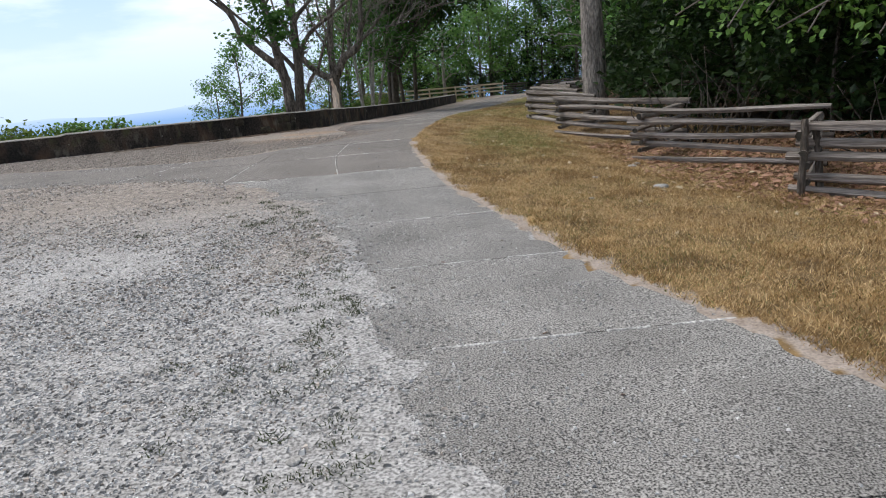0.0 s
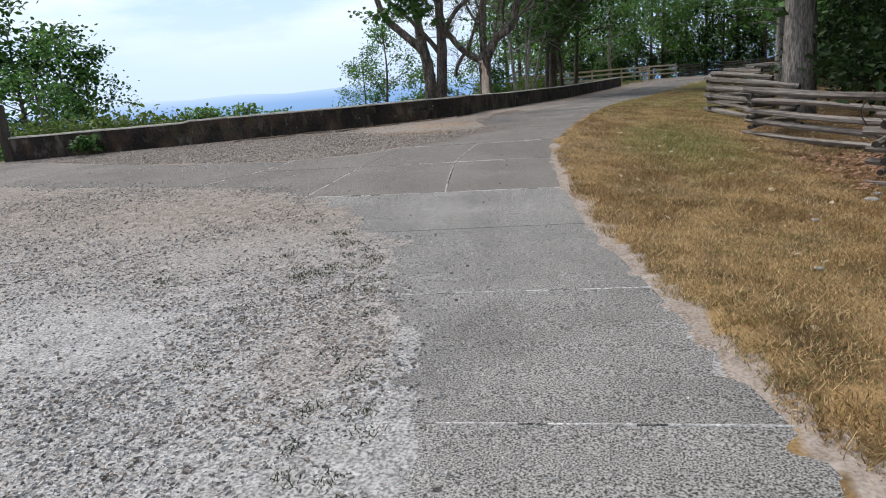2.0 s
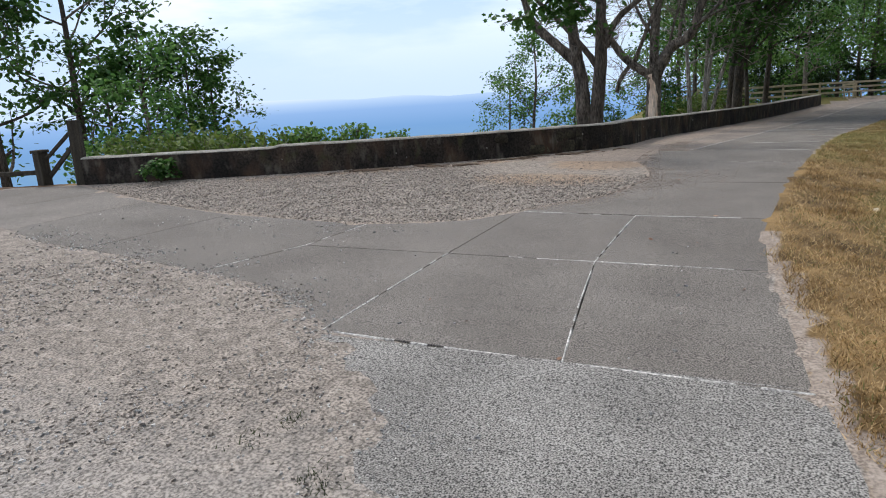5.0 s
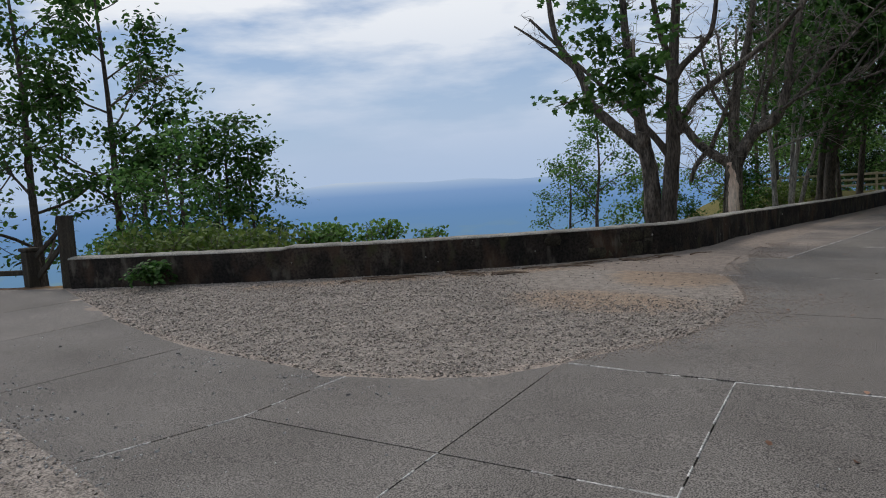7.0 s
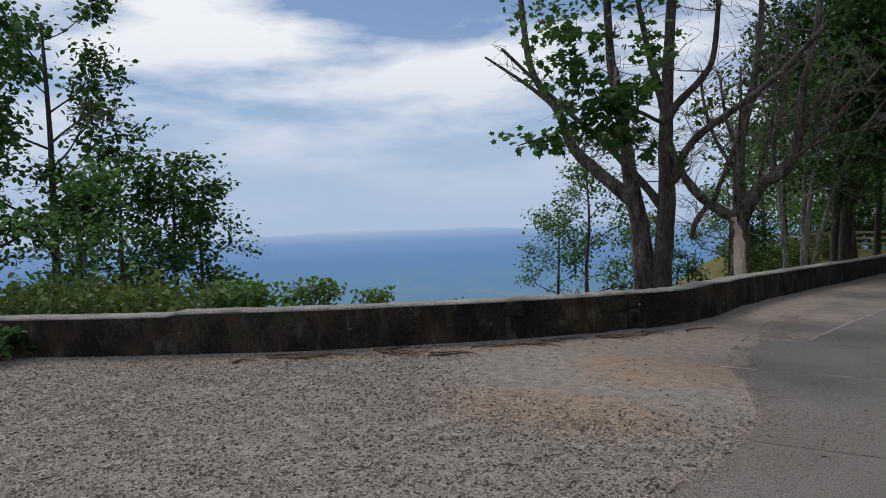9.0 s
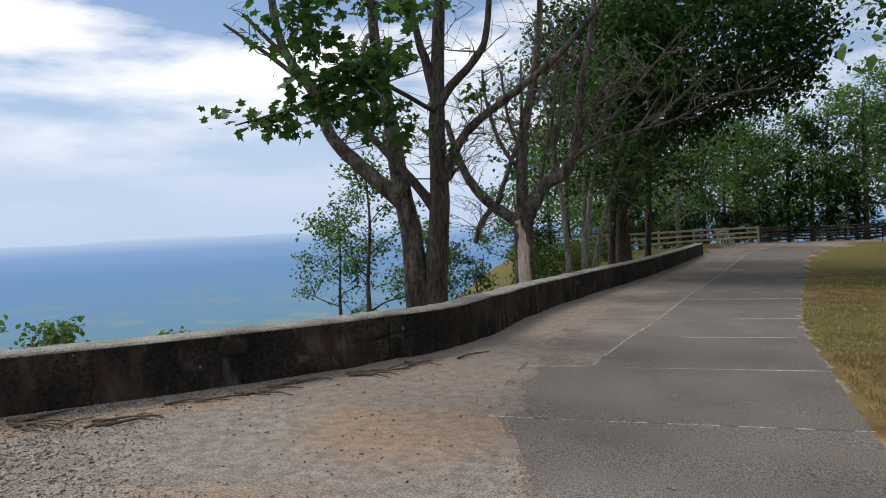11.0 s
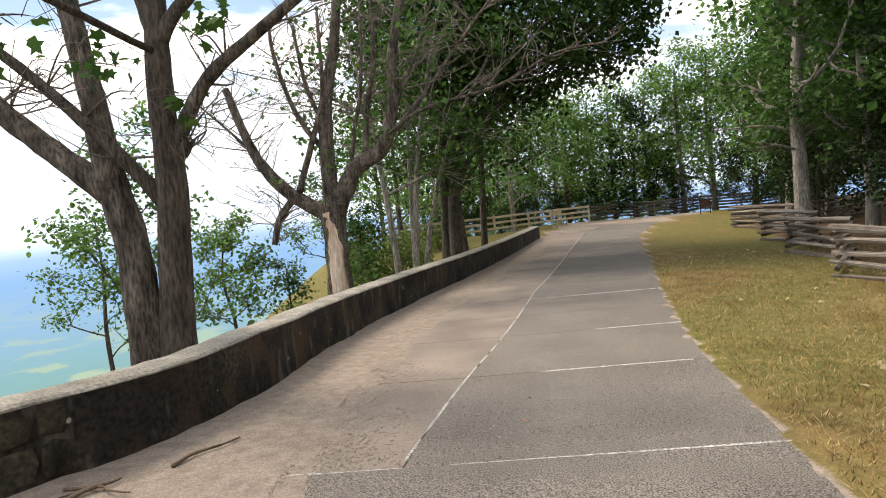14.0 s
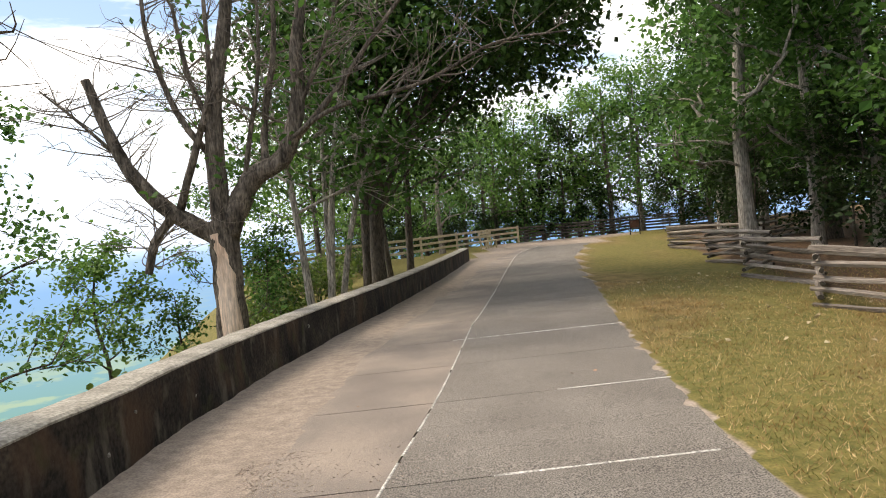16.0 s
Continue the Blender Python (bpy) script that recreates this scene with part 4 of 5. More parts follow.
for i, (k, x, y, s) in enumerate([
        (NARROW, 7.85, 37.5, 1.05), (NARROW, 9.45, 37.0, 0.8), (NARROW, 10.45, 36, 0.85), (NARROW, 9.9, 32.0, 1.0), (OAK2, 12.5, 41, 1.1), (OAK2, 11.5, 30, 1.0), (OAK, 14.5, 35, 1.1), (NARROW, 12.2, 45.0, 0.85),
        (OAK, 12, 46, 1.1), (OAK2, 16, 44, 1.2), (OAK2, 8.6, 24.5, 1.0), (OAK, 12.5, 22.5, 1.1), (OAK2, 10, 19, 1.05), (OAK2, 7.4, 14.6, 0.9), (OAK, 10.8, 13.5, 1.0), (OAK2, 8.8, 10.2, 0.9),
        (OAK2, 12.4, 8.5, 1.1), (OAK2, 9.6, 5.5, 0.95), (OAK, 14.5, 16.5, 1.1), (OAK2, 16, 11, 1.2), (OAK2, 15.5, 26, 1.2), (OAK, 18, 31, 1.2), (OAK2, 13, 2, 1.0), (OAK2, 18, 20, 1.2), (OAK2, 6.9, 18.8, 0.8),
        (LIGHT, 2.5, 68, 1.0), (LIGHT, 8.5, 70, 1.1), (OAK, 5.2, 73, 1.1), (OAK, -0.5, 66, 0.95), (OAK2, 12.5, 66, 1.0), (LIGHT, 16, 70, 1.2), (OAK, -4.5, 62, 0.9), (OAK2, 19.5, 62, 1.1), (OAK2, 15.5, 57, 1.0), (OAK, 21, 54, 1.1),
        (LIGHT, -7.5, 57, 0.9), (LIGHT, -3.0, 52, 0.75), (LIGHT, -5.2, 47, 0.7), (OAK, 11, 76, 1.2), (LIGHT, 0.5, 77, 1.1), (OAK2, 18, 49, 1.0), (OAK2, 24, 60, 1.2), (OAK, 0.2, 57, 0.7),
        # Back row added to block light from the right; those at y < 0 are unseen.
        (OAK2, 20, 38, 1.2), (OAK2, 22, 26, 1.2), (OAK2, 21, 15, 1.2), (OAK2, 20, 6, 1.2), (OAK2, 15, -2, 1.1), (OAK2, 11, -4, 1.0), (OAK2, 26, 45, 1.3), (OAK2, 27, 33, 1.3), (OAK2, 26, 20, 1.3), (OAK2, 25, 9, 1.3),
        (OAK, 28, 66, 1.3), (OAK2, 23, 71, 1.2), (OAK2, 7, 79, 1.2), (OAK2, -3, 73, 1.1), (OAK2, 31, 54, 1.3), (OAK, 13.5, 72, 1.0), (OAK2, 3.5, 64.5, 0.8), (OAK2, 9.5, 67, 0.8), (OAK2, 7.6, 20.8, 0.95), (OAK2, 13.5, 32, 1.0), (OAK2, 11, 17, 1.0), (OAK2, 13, 11.2, 1.0), (LIGHT, 4.5, 66.5, 0.9), (MID, 6.8, 69, 1.0), (MID, -2.2, 69, 1.0), (LIGHT, 11, 69, 1.0), (MID, 14, 64, 0.9), (MID, 17.5, 66, 1.0), (LIGHT, -6, 66, 0.9), (MID, 1.5, 72, 1.1), (NARROW, 12.6, 49.5, 0.9), (MID, 15, 53, 0.9)]):
    # Trees further on swap to lighter leaf colours that stand in for sunlight.
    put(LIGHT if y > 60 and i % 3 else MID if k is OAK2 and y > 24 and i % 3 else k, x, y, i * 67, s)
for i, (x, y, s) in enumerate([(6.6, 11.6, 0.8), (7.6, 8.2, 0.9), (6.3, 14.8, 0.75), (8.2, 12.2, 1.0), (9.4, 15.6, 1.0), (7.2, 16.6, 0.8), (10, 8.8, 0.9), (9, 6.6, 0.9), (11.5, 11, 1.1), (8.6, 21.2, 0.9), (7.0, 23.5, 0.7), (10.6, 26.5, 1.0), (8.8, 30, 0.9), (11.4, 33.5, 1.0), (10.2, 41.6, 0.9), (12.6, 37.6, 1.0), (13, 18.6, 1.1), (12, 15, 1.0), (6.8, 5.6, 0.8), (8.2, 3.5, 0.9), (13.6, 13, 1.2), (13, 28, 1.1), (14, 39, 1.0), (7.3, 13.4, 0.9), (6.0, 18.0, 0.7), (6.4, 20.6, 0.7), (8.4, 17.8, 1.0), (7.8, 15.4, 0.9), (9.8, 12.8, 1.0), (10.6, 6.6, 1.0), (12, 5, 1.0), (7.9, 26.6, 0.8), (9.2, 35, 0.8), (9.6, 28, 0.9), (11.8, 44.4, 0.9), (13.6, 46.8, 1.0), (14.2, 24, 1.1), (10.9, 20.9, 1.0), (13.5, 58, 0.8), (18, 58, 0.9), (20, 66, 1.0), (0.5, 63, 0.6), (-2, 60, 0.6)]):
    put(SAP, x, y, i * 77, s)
for i in range(17):
    hx = -4.5 + 1.6 * i + 0.4 * math.sin(5 * i)
    put(SAP, hx, float(np.interp(hx, [-5, -3, 5, 20, 26], [56.5, 58.8, 65.0, 67.6, 68])) + 0.4 * math.sin(3 * i), i * 51, 0.48 + 0.1 * math.sin(2 * i))
for k in (OAK, OAK2, LIGHT, SAP, MID, NARROW):
    k.location = (30 + 6 * (k in (OAK, SAP)) + 12 * (k is NARROW), 30 + 8 * (k in (OAK, OAK2)), base_z(33, 34))


def big_oak():
    """Thick straight trunk behind the zigzag fence."""
    x, y = 4.42, 19.5
    z = base_z(x, y)
    t = thing("oak_tree", "thick straight oak trunk with grey furrowed bark behind the fence", "tree")
    bm = bmesh.new()
    tube(bm, [(x, y, z - 0.3), (x - 0.02, y, z + 1.5), (x - 0.05, y, z + 4), (x - 0.1, y + 0.1, z + 9)], 0.37, 0.22, 16, 8, 0.05, 0.25, 9)
    rng = np.random.default_rng(61)
    ends = []
    for k in range(7):
        w = k * 2.4
        grow(bm, rng, (x, y, z + 4.0 + 0.6 * k), (math.cos(w), math.sin(w), 0.1), 2.4, 0.1, 2, ends, 0.0)
    part("trunk", bm, M_BARK3, t)
    leaves("crown", clumps(rng, ends, 9, 0.5), 0.2, M_LEAF2, t, LEAF_OAK, 62, 0.6)


def hanging_boughs():
    """Low yellow-green boughs and bare brush behind the fence."""
    rng = np.random.default_rng(64)
    for k, (x, y, z) in enumerate([(4.7, 11.2, 1.8), (5.1, 10.8, 1.95), (5.5, 10.4, 1.6), (5.9, 9.9, 1.95), (5.9, 9.4, 1.5), (4.3, 12.4, 2.1), (6.3, 8.9, 1.75), (5.0, 12.2, 2.3), (6.6, 8.3, 1.5), (5.6, 10.9, 2.3), (5.3, 10.9, 1.7), (6.1, 9.5, 2.2)]):
        b = thing("hanging_bough", "yellow-green leafy low bough hanging behind the fence", "branch", "boughs over the fence")
        bm = bmesh.new()
        tip, root = np.array([x, y, z]), np.array([8.4 + 0.3 * k, 14.5 - 0.8 * k, 4.3])
        tube(bm, [root, (root + tip) / 2 + np.array([0, 0, 0.4]), tip], 0.045, 0.012, 6, 5, 0.08, 0, k)
        ends = [tip]
        for _ in range(5):
            grow(bm, rng, tip * 0.75 + root * 0.25, rng.normal(0, 1, 3) * np.array([1, 1, 0.4]) + np.array([-0.5, -0.4, -0.2]), 0.55, 0.012, 1, ends, -0.1)
        part("bough", bm, M_TWIG, b)
        leaves("foliage", clumps(rng, ends, 11, 0.15), 0.12, M_LEAF4, b, LEAF_OAK, 63 + k, 0.6)
    for k, (x, y) in enumerate([(4.9, 13.4), (5.3, 13.0), (6.9, 9.9)]):
        t = thing("brush_tangle", "tangle of bare grey brushwood behind the fence", "brushwood")
        bm = bmesh.new()
        for q in range(17):
            a = np.array([x + rng.normal(0, 0.3), y + rng.normal(0, 0.3), base_z(x, y)])
            d = np.array([rng.normal(0, 0.5), rng.normal(0, 0.4), rng.uniform(0.7, 1.6)])
            tube(bm, [a, a + d * 0.55 + rng.normal(0, 0.12, 3), a + d + rng.normal(0, 0.2, 3)], 0.014, 0.005, 5, 4, 0.1, 0, q)
        tagged(part("twig_spray", bm, M_BARK, t), kind="stuff")


hanging_boughs()
big_oak()

# ---- shrubs and small trees behind the wall ----


def shrub(seed, r, h, n, size, leaf, label, name="shrub"):
    rng = np.random.default_rng(seed)
    t = thing(name, label, "shrub")
    bm = bmesh.new()
    ends = []
    for k in range(n):
        w = 2.4 * k + rng.uniform(-0.3, 0.3)
        q = rng.uniform(0.15, 0.6) * r
        grow(bm, rng, (math.cos(w) * q * 0.4, math.sin(w) * q * 0.4, -0.2), (math.cos(w) * q, math.sin(w) * q, h * 0.6), h * 0.55, 0.018, 2, ends, 0.15)
    tagged(part("twig_spray", bm, M_TWIG, t), kind="stuff")
    leaves("leaves", clumps(rng, ends, 4, 0.13 * r + 0.05), size, leaf, t, LEAF_OAK, seed, 0.6)
    return t


SHRUB = shrub(71, 0.8, 1.0, 9, 0.11, M_SHRUB, "low yellow-green shrub behind the boundary wall")
WEED = shrub(72, 0.5, 0.8, 6, 0.10, M_LEAF4, "leafy weedy sprouts above the boundary wall")
BUSH = tree(73, 4.6, 0.09, 0.12, 1.8, 10, 0.19, M_LEAF, M_BARK, "bushy small oak on the slope below the wall", 0.3, limbs=9)
TALL = tree(74, 9.0, 0.15, 0.1, 3.6, 15, 0.20, M_LEAF, M_BARK, "open-crowned oak on the slope below the wall", 0.27, limbs=12, shape=LEAF_OAK)
BUSHY = tree(76, 3.8, 0.07, 0.3, 1.5, 18, 0.12, M_LEAF4, M_BARK2, "small yellow-green bushy tree beyond the wall", 0.2, limbs=8)
SLIM = tree(75, 5.6, 0.085, 0.2, 2.1, 14, 0.13, M_LEAF2, M_BARK2, "thin sparse small tree beyond the wall", 0.24, limbs=9)
for i, (x, y, s, z) in enumerate([(-12.6, 16.8, 0.9, 0.1), (-11.8, 17.3, 0.9, 0.15), (-11.0, 17.6, 1.0, 0.1), (-12.4, 17.9, 1.0, 0.0), (-10.2, 18.0, 0.9, 0.1), (-13.4, 17.3, 1.0, 0.1), (-11.6, 18.6, 1.0, 0.0), (-13.2, 18.8, 1.1, -0.1)]):
    put(SHRUB, x, y, i * 61, s * 1.1, z + 0.15)
for i, (x, y, s, z) in enumerate([(-9.5, 18.6, 1.0, 0.2), (-9.0, 19.2, 1.0, 0.2), (-8.2, 20.0, 0.8, 0.1), (-6.9, 20.6, 0.5, 0.1), (-5.9, 21.3, 0.35, 0.15), (-9.9, 18.6, 1.0, 0.2)]):
    put(WEED, x, y, i * 83, s, z + 0.28)
for i, (x, y, s) in enumerate([(-4.3, 33.4, 0.9), (-4.7, 35.4, 1.0), (-5.3, 37.6, 1.1), (-4.0, 39.4, 1.0), (-5.9, 40.5, 1.2), (-4.6, 42.4, 1.1), (-3.2, 44.6, 1.0), (-3.9, 36.6, 0.9), (-6.8, 43.6, 1.2), (-4.2, 46.6, 1.1), (-5.3, 31.4, 1.3), (-6.2, 32.2, 1.3), (-5.4, 29.6, 1.3), (-6.4, 30.4, 1.4), (-7.2, 31.8, 1.4), (-5.6, 33.4, 1.2), (-7.4, 29.4, 1.4)]):
    put(SHRUB, x, y, i * 97, s)
for x, y, s, z, r in [(-17.2, 23.6, 0.72, -0.2, 0), (-17.8, 23.3, 0.9, -0.3, 70), (-18.6, 22.2, 1.0, -0.5, 140), (-19.6, 21.5, 0.9, -0.5, 200), (-16.4, 21.7, 0.55, -0.6, 250)]:
    put(BUSH, x, y, r, s, z)
for x, y, s, z, r in [(-21.6, 21.9, 1.0, -0.8, 20), (-24.0, 20.5, 1.05, -0.8, 130), (-26.0, 19.0, 1.0, -1.0, 230)]:
    put(TALL, x, y, r, s, z)
bare = bmesh.new()
bare_rng = np.random.default_rng(79)
line = tube(bare, [(-21.5, 21.9, 4.7), (-20.4, 21.9, 5.05), (-19.4, 21.9, 5.25), (-17.9, 21.9, 5.3)], 0.045, 0.012, 6, 6, 0.08, 0, 1)
for k in range(30):
    a = np.array(line[int(bare_rng.uniform(0.35, 1.0) * (len(line) - 1))])
    d = np.array([bare_rng.uniform(0.1, 0.9), bare_rng.normal(0, 0.2), bare_rng.normal(-0.05, 0.4)])
    tube(bare, [a, a + d * 0.5 + bare_rng.normal(0, 0.05, 3), a + d], 0.012, 0.004, 4, 3, 0, 0, k)
tagged(link("bare_branch", bare, M_BARK3), "bare forked grey branch reaching out of the slope oak", "branch")
for x, y, s, z, r in [(-8.4, 30.0, 0.85, -1.2, 10), (-5.6, 35.4, 0.7, -1.0, 300), (-9.9, 31.4, 0.7, -1.6, 60)]:
    put(SLIM, x, y, r, s, z)
for x, y, s, z, r in [(-7.8, 33.2, 0.85, -1.7, 200)]:
    put(BUSHY, x, y, r, s, z)
for x, y, s, z, r in [(-4.9, 35.6, 0.5, -0.6, 0), (-6.6, 34.0, 0.45, -1.5, 180)]:
    put(BUSH, x, y, r, s, z)
for k, x in ((SHRUB, -14.2), (WEED, -14.6), (BUSH, -20), (TALL, -27), (SLIM, -15), (BUSHY, -16.2)):
    k.location = (x, 19 if x > -18 else 24, base_z(x, 19 if x > -18 else 24))


def fern():
    rng = np.random.default_rng(77)
    t = thing("fern", "dark green fern at the foot of the wall", "fern")
    bm = bmesh.new()
    pts = []
    x0, y0 = -10.55, 15.45
    z0 = base_z(x0, y0)
    for k in range(11):
        w, r = rng.uniform(0, 6.3), rng.uniform(0.25, 0.45)
        tip = np.array([x0 + r * math.cos(w), y0 + r * math.sin(w) - 0.1, z0 + rng.uniform(0.12, 0.4)])
        mid = np.array([x0 + 0.5 * r * math.cos(w), y0 + 0.5 * r * math.sin(w), z0 + 0.35])
        line = tube(bm, [(x0, y0, z0), mid, tip], 0.006, 0.002, 4, 5, 0, 0, k)
        pts += [p for p in line[2:] for _ in range(5)]
    tagged(part("twig_spray", bm, M_TWIG, t), kind="stuff")
    leaves("fronds", np.array(pts) + rng.normal(0, 0.03, (len(pts), 3)), 0.09, M_LEAF, t, LEAF_OAK, 78, 0.4)


fern()

# ---- guard rail at the wall's end, bench, far rail fence, sign ----


def timber(bm, a, b, w, d):
    v = Vector(b) - Vector(a)
    box(bm, (v.length, w, d), Matrix.Translation((Vector(a) + Vector(b)) / 2) @ v.to_track_quat("X", "Z").to_matrix().to_4x4(), 0.012)


def guard_rail():
    t = thing("guard_rail", "dark weathered timber guard rail with braced end post", "railing")

    def beam(name, a, b, w, d):
        bm = bmesh.new()
        timber(bm, a, b, w, d)
        part(name, bm, M_DARKWOOD, t, smooth=False)

    g = base_z(-12.15, 15.1)
    beam("post", (-12.18, 15.05, g - 0.3), (-12.22, 15.1, g + 1.2), 0.2, 0.2)
    beam("post", (-13.1, 14.9, g - 0.3), (-13.1, 14.9, g + 0.62), 0.2, 0.2)
    beam("cap", (-13.1, 14.78, g + 0.65), (-13.1, 15.02, g + 0.65), 0.26, 0.06)
    beam("brace", (-13.08, 14.95, g + 0.1), (-12.3, 15.08, g + 0.75), 0.05, 0.09)
    beam("brace", (-12.98, 14.93, g + 0.5), (-12.32, 15.08, g + 1.0), 0.05, 0.07)
    for k in range(4):
        x0, x1 = -13.1 - 2.6 * k, -15.7 - 2.6 * k
        y0, y1 = 14.9 - 1.1 * k, 13.8 - 1.1 * k
        for h in (0.16, 0.42) if k else (0.24,):
            beam("rail", (x0, y0, base_z(x0, y0 - 0.4) + h), (x1, y1, base_z(x1, y1 - 0.4) + h), 0.06, 0.09)
        beam("post", (x1, y1, base_z(x1, y1) - 0.3), (x1, y1, base_z(x1, y1 - 0.3) + 0.6), 0.16, 0.16)


def far_fence():
    line = [(-6.6, 45.5), (-5.2, 48.2), (-3.6, 50.6), (-1.0, 53.3), (1.0, 56.2), (3.0, 59.0), (5.2, 61.6)]
    t = thing("rail_fence", "blond timber post-and-rail fence at the overlook", "fence")
    for i, (x, y) in enumerate(line):
        bm = bmesh.new()
        z = base_z(x, y)
        timber(bm, (x, y, z - 0.3), (x, y, z + 1.1), 0.12, 0.12)
        part("post", bm, M_BLOND, t, smooth=False)
        if i:
            px, py = line[i - 1]
            for h in (0.4, 0.7, 1.0):
                bm = bmesh.new()
                timber(bm, (px, py, base_z(px, py) + h), (x, y, z + h), 0.05, 0.12)
                part("rail", bm, M_BLOND, t, smooth=False)
    rail = [rail_mesh(s, 1.0) for s in (20, 21)]
    # Dark bark material replaces the rail wood to stand for shade under trees.
    for me in rail:
        me.materials[0] = M_BARK
    rng = random.Random(9)
    back = [(5.6, 62.5), (8, 65.5), (10.8, 63.5), (13.4, 65.5), (16, 62.5), (18.5, 63.5)]
    for (ax, ay), (bx, by) in zip(back, back[1:]):
        p = thing("split_rail_fence", "zigzag split-rail fence panel at the path's end, shade put into its colour", "fence", "split-rail fence panels")
        for k in range(5):
            ob = new("rail", rail[k % 2])
            ob.parent = p
            a, b = Vector((ax, ay, base_z(ax, ay) + 0.1 + 0.2 * k)), Vector((bx, by, base_z(bx, by) + 0.1 + 0.2 * k))
            v = b - a
            ob.matrix_local = Matrix.Translation((a + b) / 2) @ v.to_track_quat("X", "Z").to_matrix().to_4x4() @ Matrix.Diagonal((v.length * 1.1, 1.3, 1.3, 1))


def bench():
    x, y = 2.9, 57.6
    z = base_z(x, y)
    t = thing("bench", "weathered pale wooden bench beside the path", "bench", at=(x, y, z))
    t.rotation_euler = (0, 0, radians(-125))
    for name, a, b, w, d in [("seat_plank", (-0.75, 0.1, 0.45), (0.75, 0.1, 0.45), 0.16, 0.05), ("seat_plank", (-0.75, -0.08, 0.45), (0.75, -0.08, 0.45), 0.16, 0.05),
                             ("back_plank", (-0.75, -0.22, 0.7), (0.75, -0.22, 0.7), 0.04, 0.13), ("back_plank", (-0.75, -0.25, 0.88), (0.75, -0.25, 0.88), 0.04, 0.13),
                             ("leg", (-0.6, 0.12, 0), (-0.6, 0.12, 0.43), 0.09, 0.09), ("leg", (0.6, 0.12, 0), (0.6, 0.12, 0.43), 0.09, 0.09),
                             ("leg", (-0.6, -0.18, 0), (-0.6, -0.27, 0.95), 0.09, 0.07), ("leg", (0.6, -0.18, 0), (0.6, -0.27, 0.95), 0.09, 0.07)]:
        bm = bmesh.new()
        timber(bm, a, b, w, d)
        part(name, bm, M_BLOND, t, smooth=False)


def notice_board():
    x, y = 11.6, 58.5
    z = base_z(x, y)
    t = thing("notice_board", "brown timber notice board on two posts", "sign", at=(x, y, z))
    t.scale = (0.52, 0.52, 0.52)
    for name, a, b, w, d, m in [("post", (-0.55, 0, -0.2), (-0.55, 0, 1.75), 0.1, 0.1, M_DARKWOOD), ("post", (0.55, 0, -0.2), (0.55, 0, 1.75), 0.1, 0.1, M_DARKWOOD), ("panel", (-0.5, -0.02, 1.2), (0.5, -0.02, 1.2), 0.05, 0.8, M_SIGN), ("roof", (-0.7, 0, 1.8), (0.7, 0, 1.8), 0.35, 0.06, M_DARKWOOD)]:
        bm = bmesh.new()
        timber(bm, a, b, w, d)
        part(name, bm, m, t, smooth=False)


guard_rail()
far_fence()
bench()
notice_board()

# ---- roots and twigs at the wall's foot ----


def roots():
    rng = random.Random(13)
    line = spline(WALL, 8)
    spots = [(-7.23, 17.32), (-5.8, 18.05), (-6.5, 17.95), (-5.07, 19.4), (-4.35, 20.25)]
    for i in range(40):
        p = line[rng.randrange(20, 56)]
        x, y = p[0] + rng.uniform(0.15, 0.5), p[1] - rng.uniform(0.1, 0.45)
        if i >= 14:
            x, y = spots[i % 5][0] + rng.uniform(-0.25, 0.15), spots[i % 5][1] + rng.uniform(-0.15, 0.15)
        w = rng.uniform(-0.3, 1.4)
        n = rng.uniform(0.08, 0.22)
        pts = [(x + n * k * math.cos(w) + rng.uniform(-0.05, 0.05), y + n * k * math.sin(w) + rng.uniform(-0.05, 0.05)) for k in range(4)]
        bm = bmesh.new()
        tube(bm, [(a, b, base_z(a, b) + 0.012 + 0.012 * (k in (1, 2))) for k, (a, b) in enumerate(pts)], rng.uniform(0.009, 0.022), 0.005, 6, 4, 0.15, 0, i)
        tagged(link("root", bm, M_ROOT), "exposed brown root lying on bare dirt by the wall", "root", "roots by the wall")


roots()

# ---- loose gravel, grass, litter ----


def scatter(rng, n, x0, x1, y0, y1, keep):
    x, y = rng.uniform(x0, x1, n), rng.uniform(y0, y1, n)
    ok = keep(x, y)
    return x[ok], y[ok]


def stones(name, x, y, size, mat, label, seed):
    rng = np.random.default_rng(seed)
    n = len(x)
    w = rng.uniform(0, 6.3, (n, 1)) + np.array([0, 2.1, 4.2]) + rng.normal(0, 0.35, (n, 3))
    s = size * np.clip(rng.lognormal(0, 0.4, n), 0.4, 2.2)
    r = s[:, None] * rng.uniform(0.7, 1.35, (n, 3))
    k = rng.uniform(0.45, 0.85, (n, 3))
    base = np.stack([np.cos(w) * r, np.sin(w) * r, -0.3 * s[:, None] + 0 * r], -1)
    top = np.stack([np.cos(w + 0.3) * r * k, np.sin(w + 0.3) * r * k, s[:, None] * rng.uniform(0.25, 0.75, (n, 3))], -1)
    v = np.concatenate([base, top], 1) + np.stack([x, y, level(x, y) + 0.1 * s], -1)[:, None]
    f = np.array([(3, 4, 5), (0, 1, 4), (0, 4, 3), (1, 2, 5), (1, 5, 4), (2, 0, 3), (2, 3, 5)])
    f = (f[None] + 6 * np.arange(n)[:, None, None]).reshape(-1, 3)
    return tagged(arrays(name, v.reshape(-1, 3), f, mat), label, "gravel", kind="stuff")


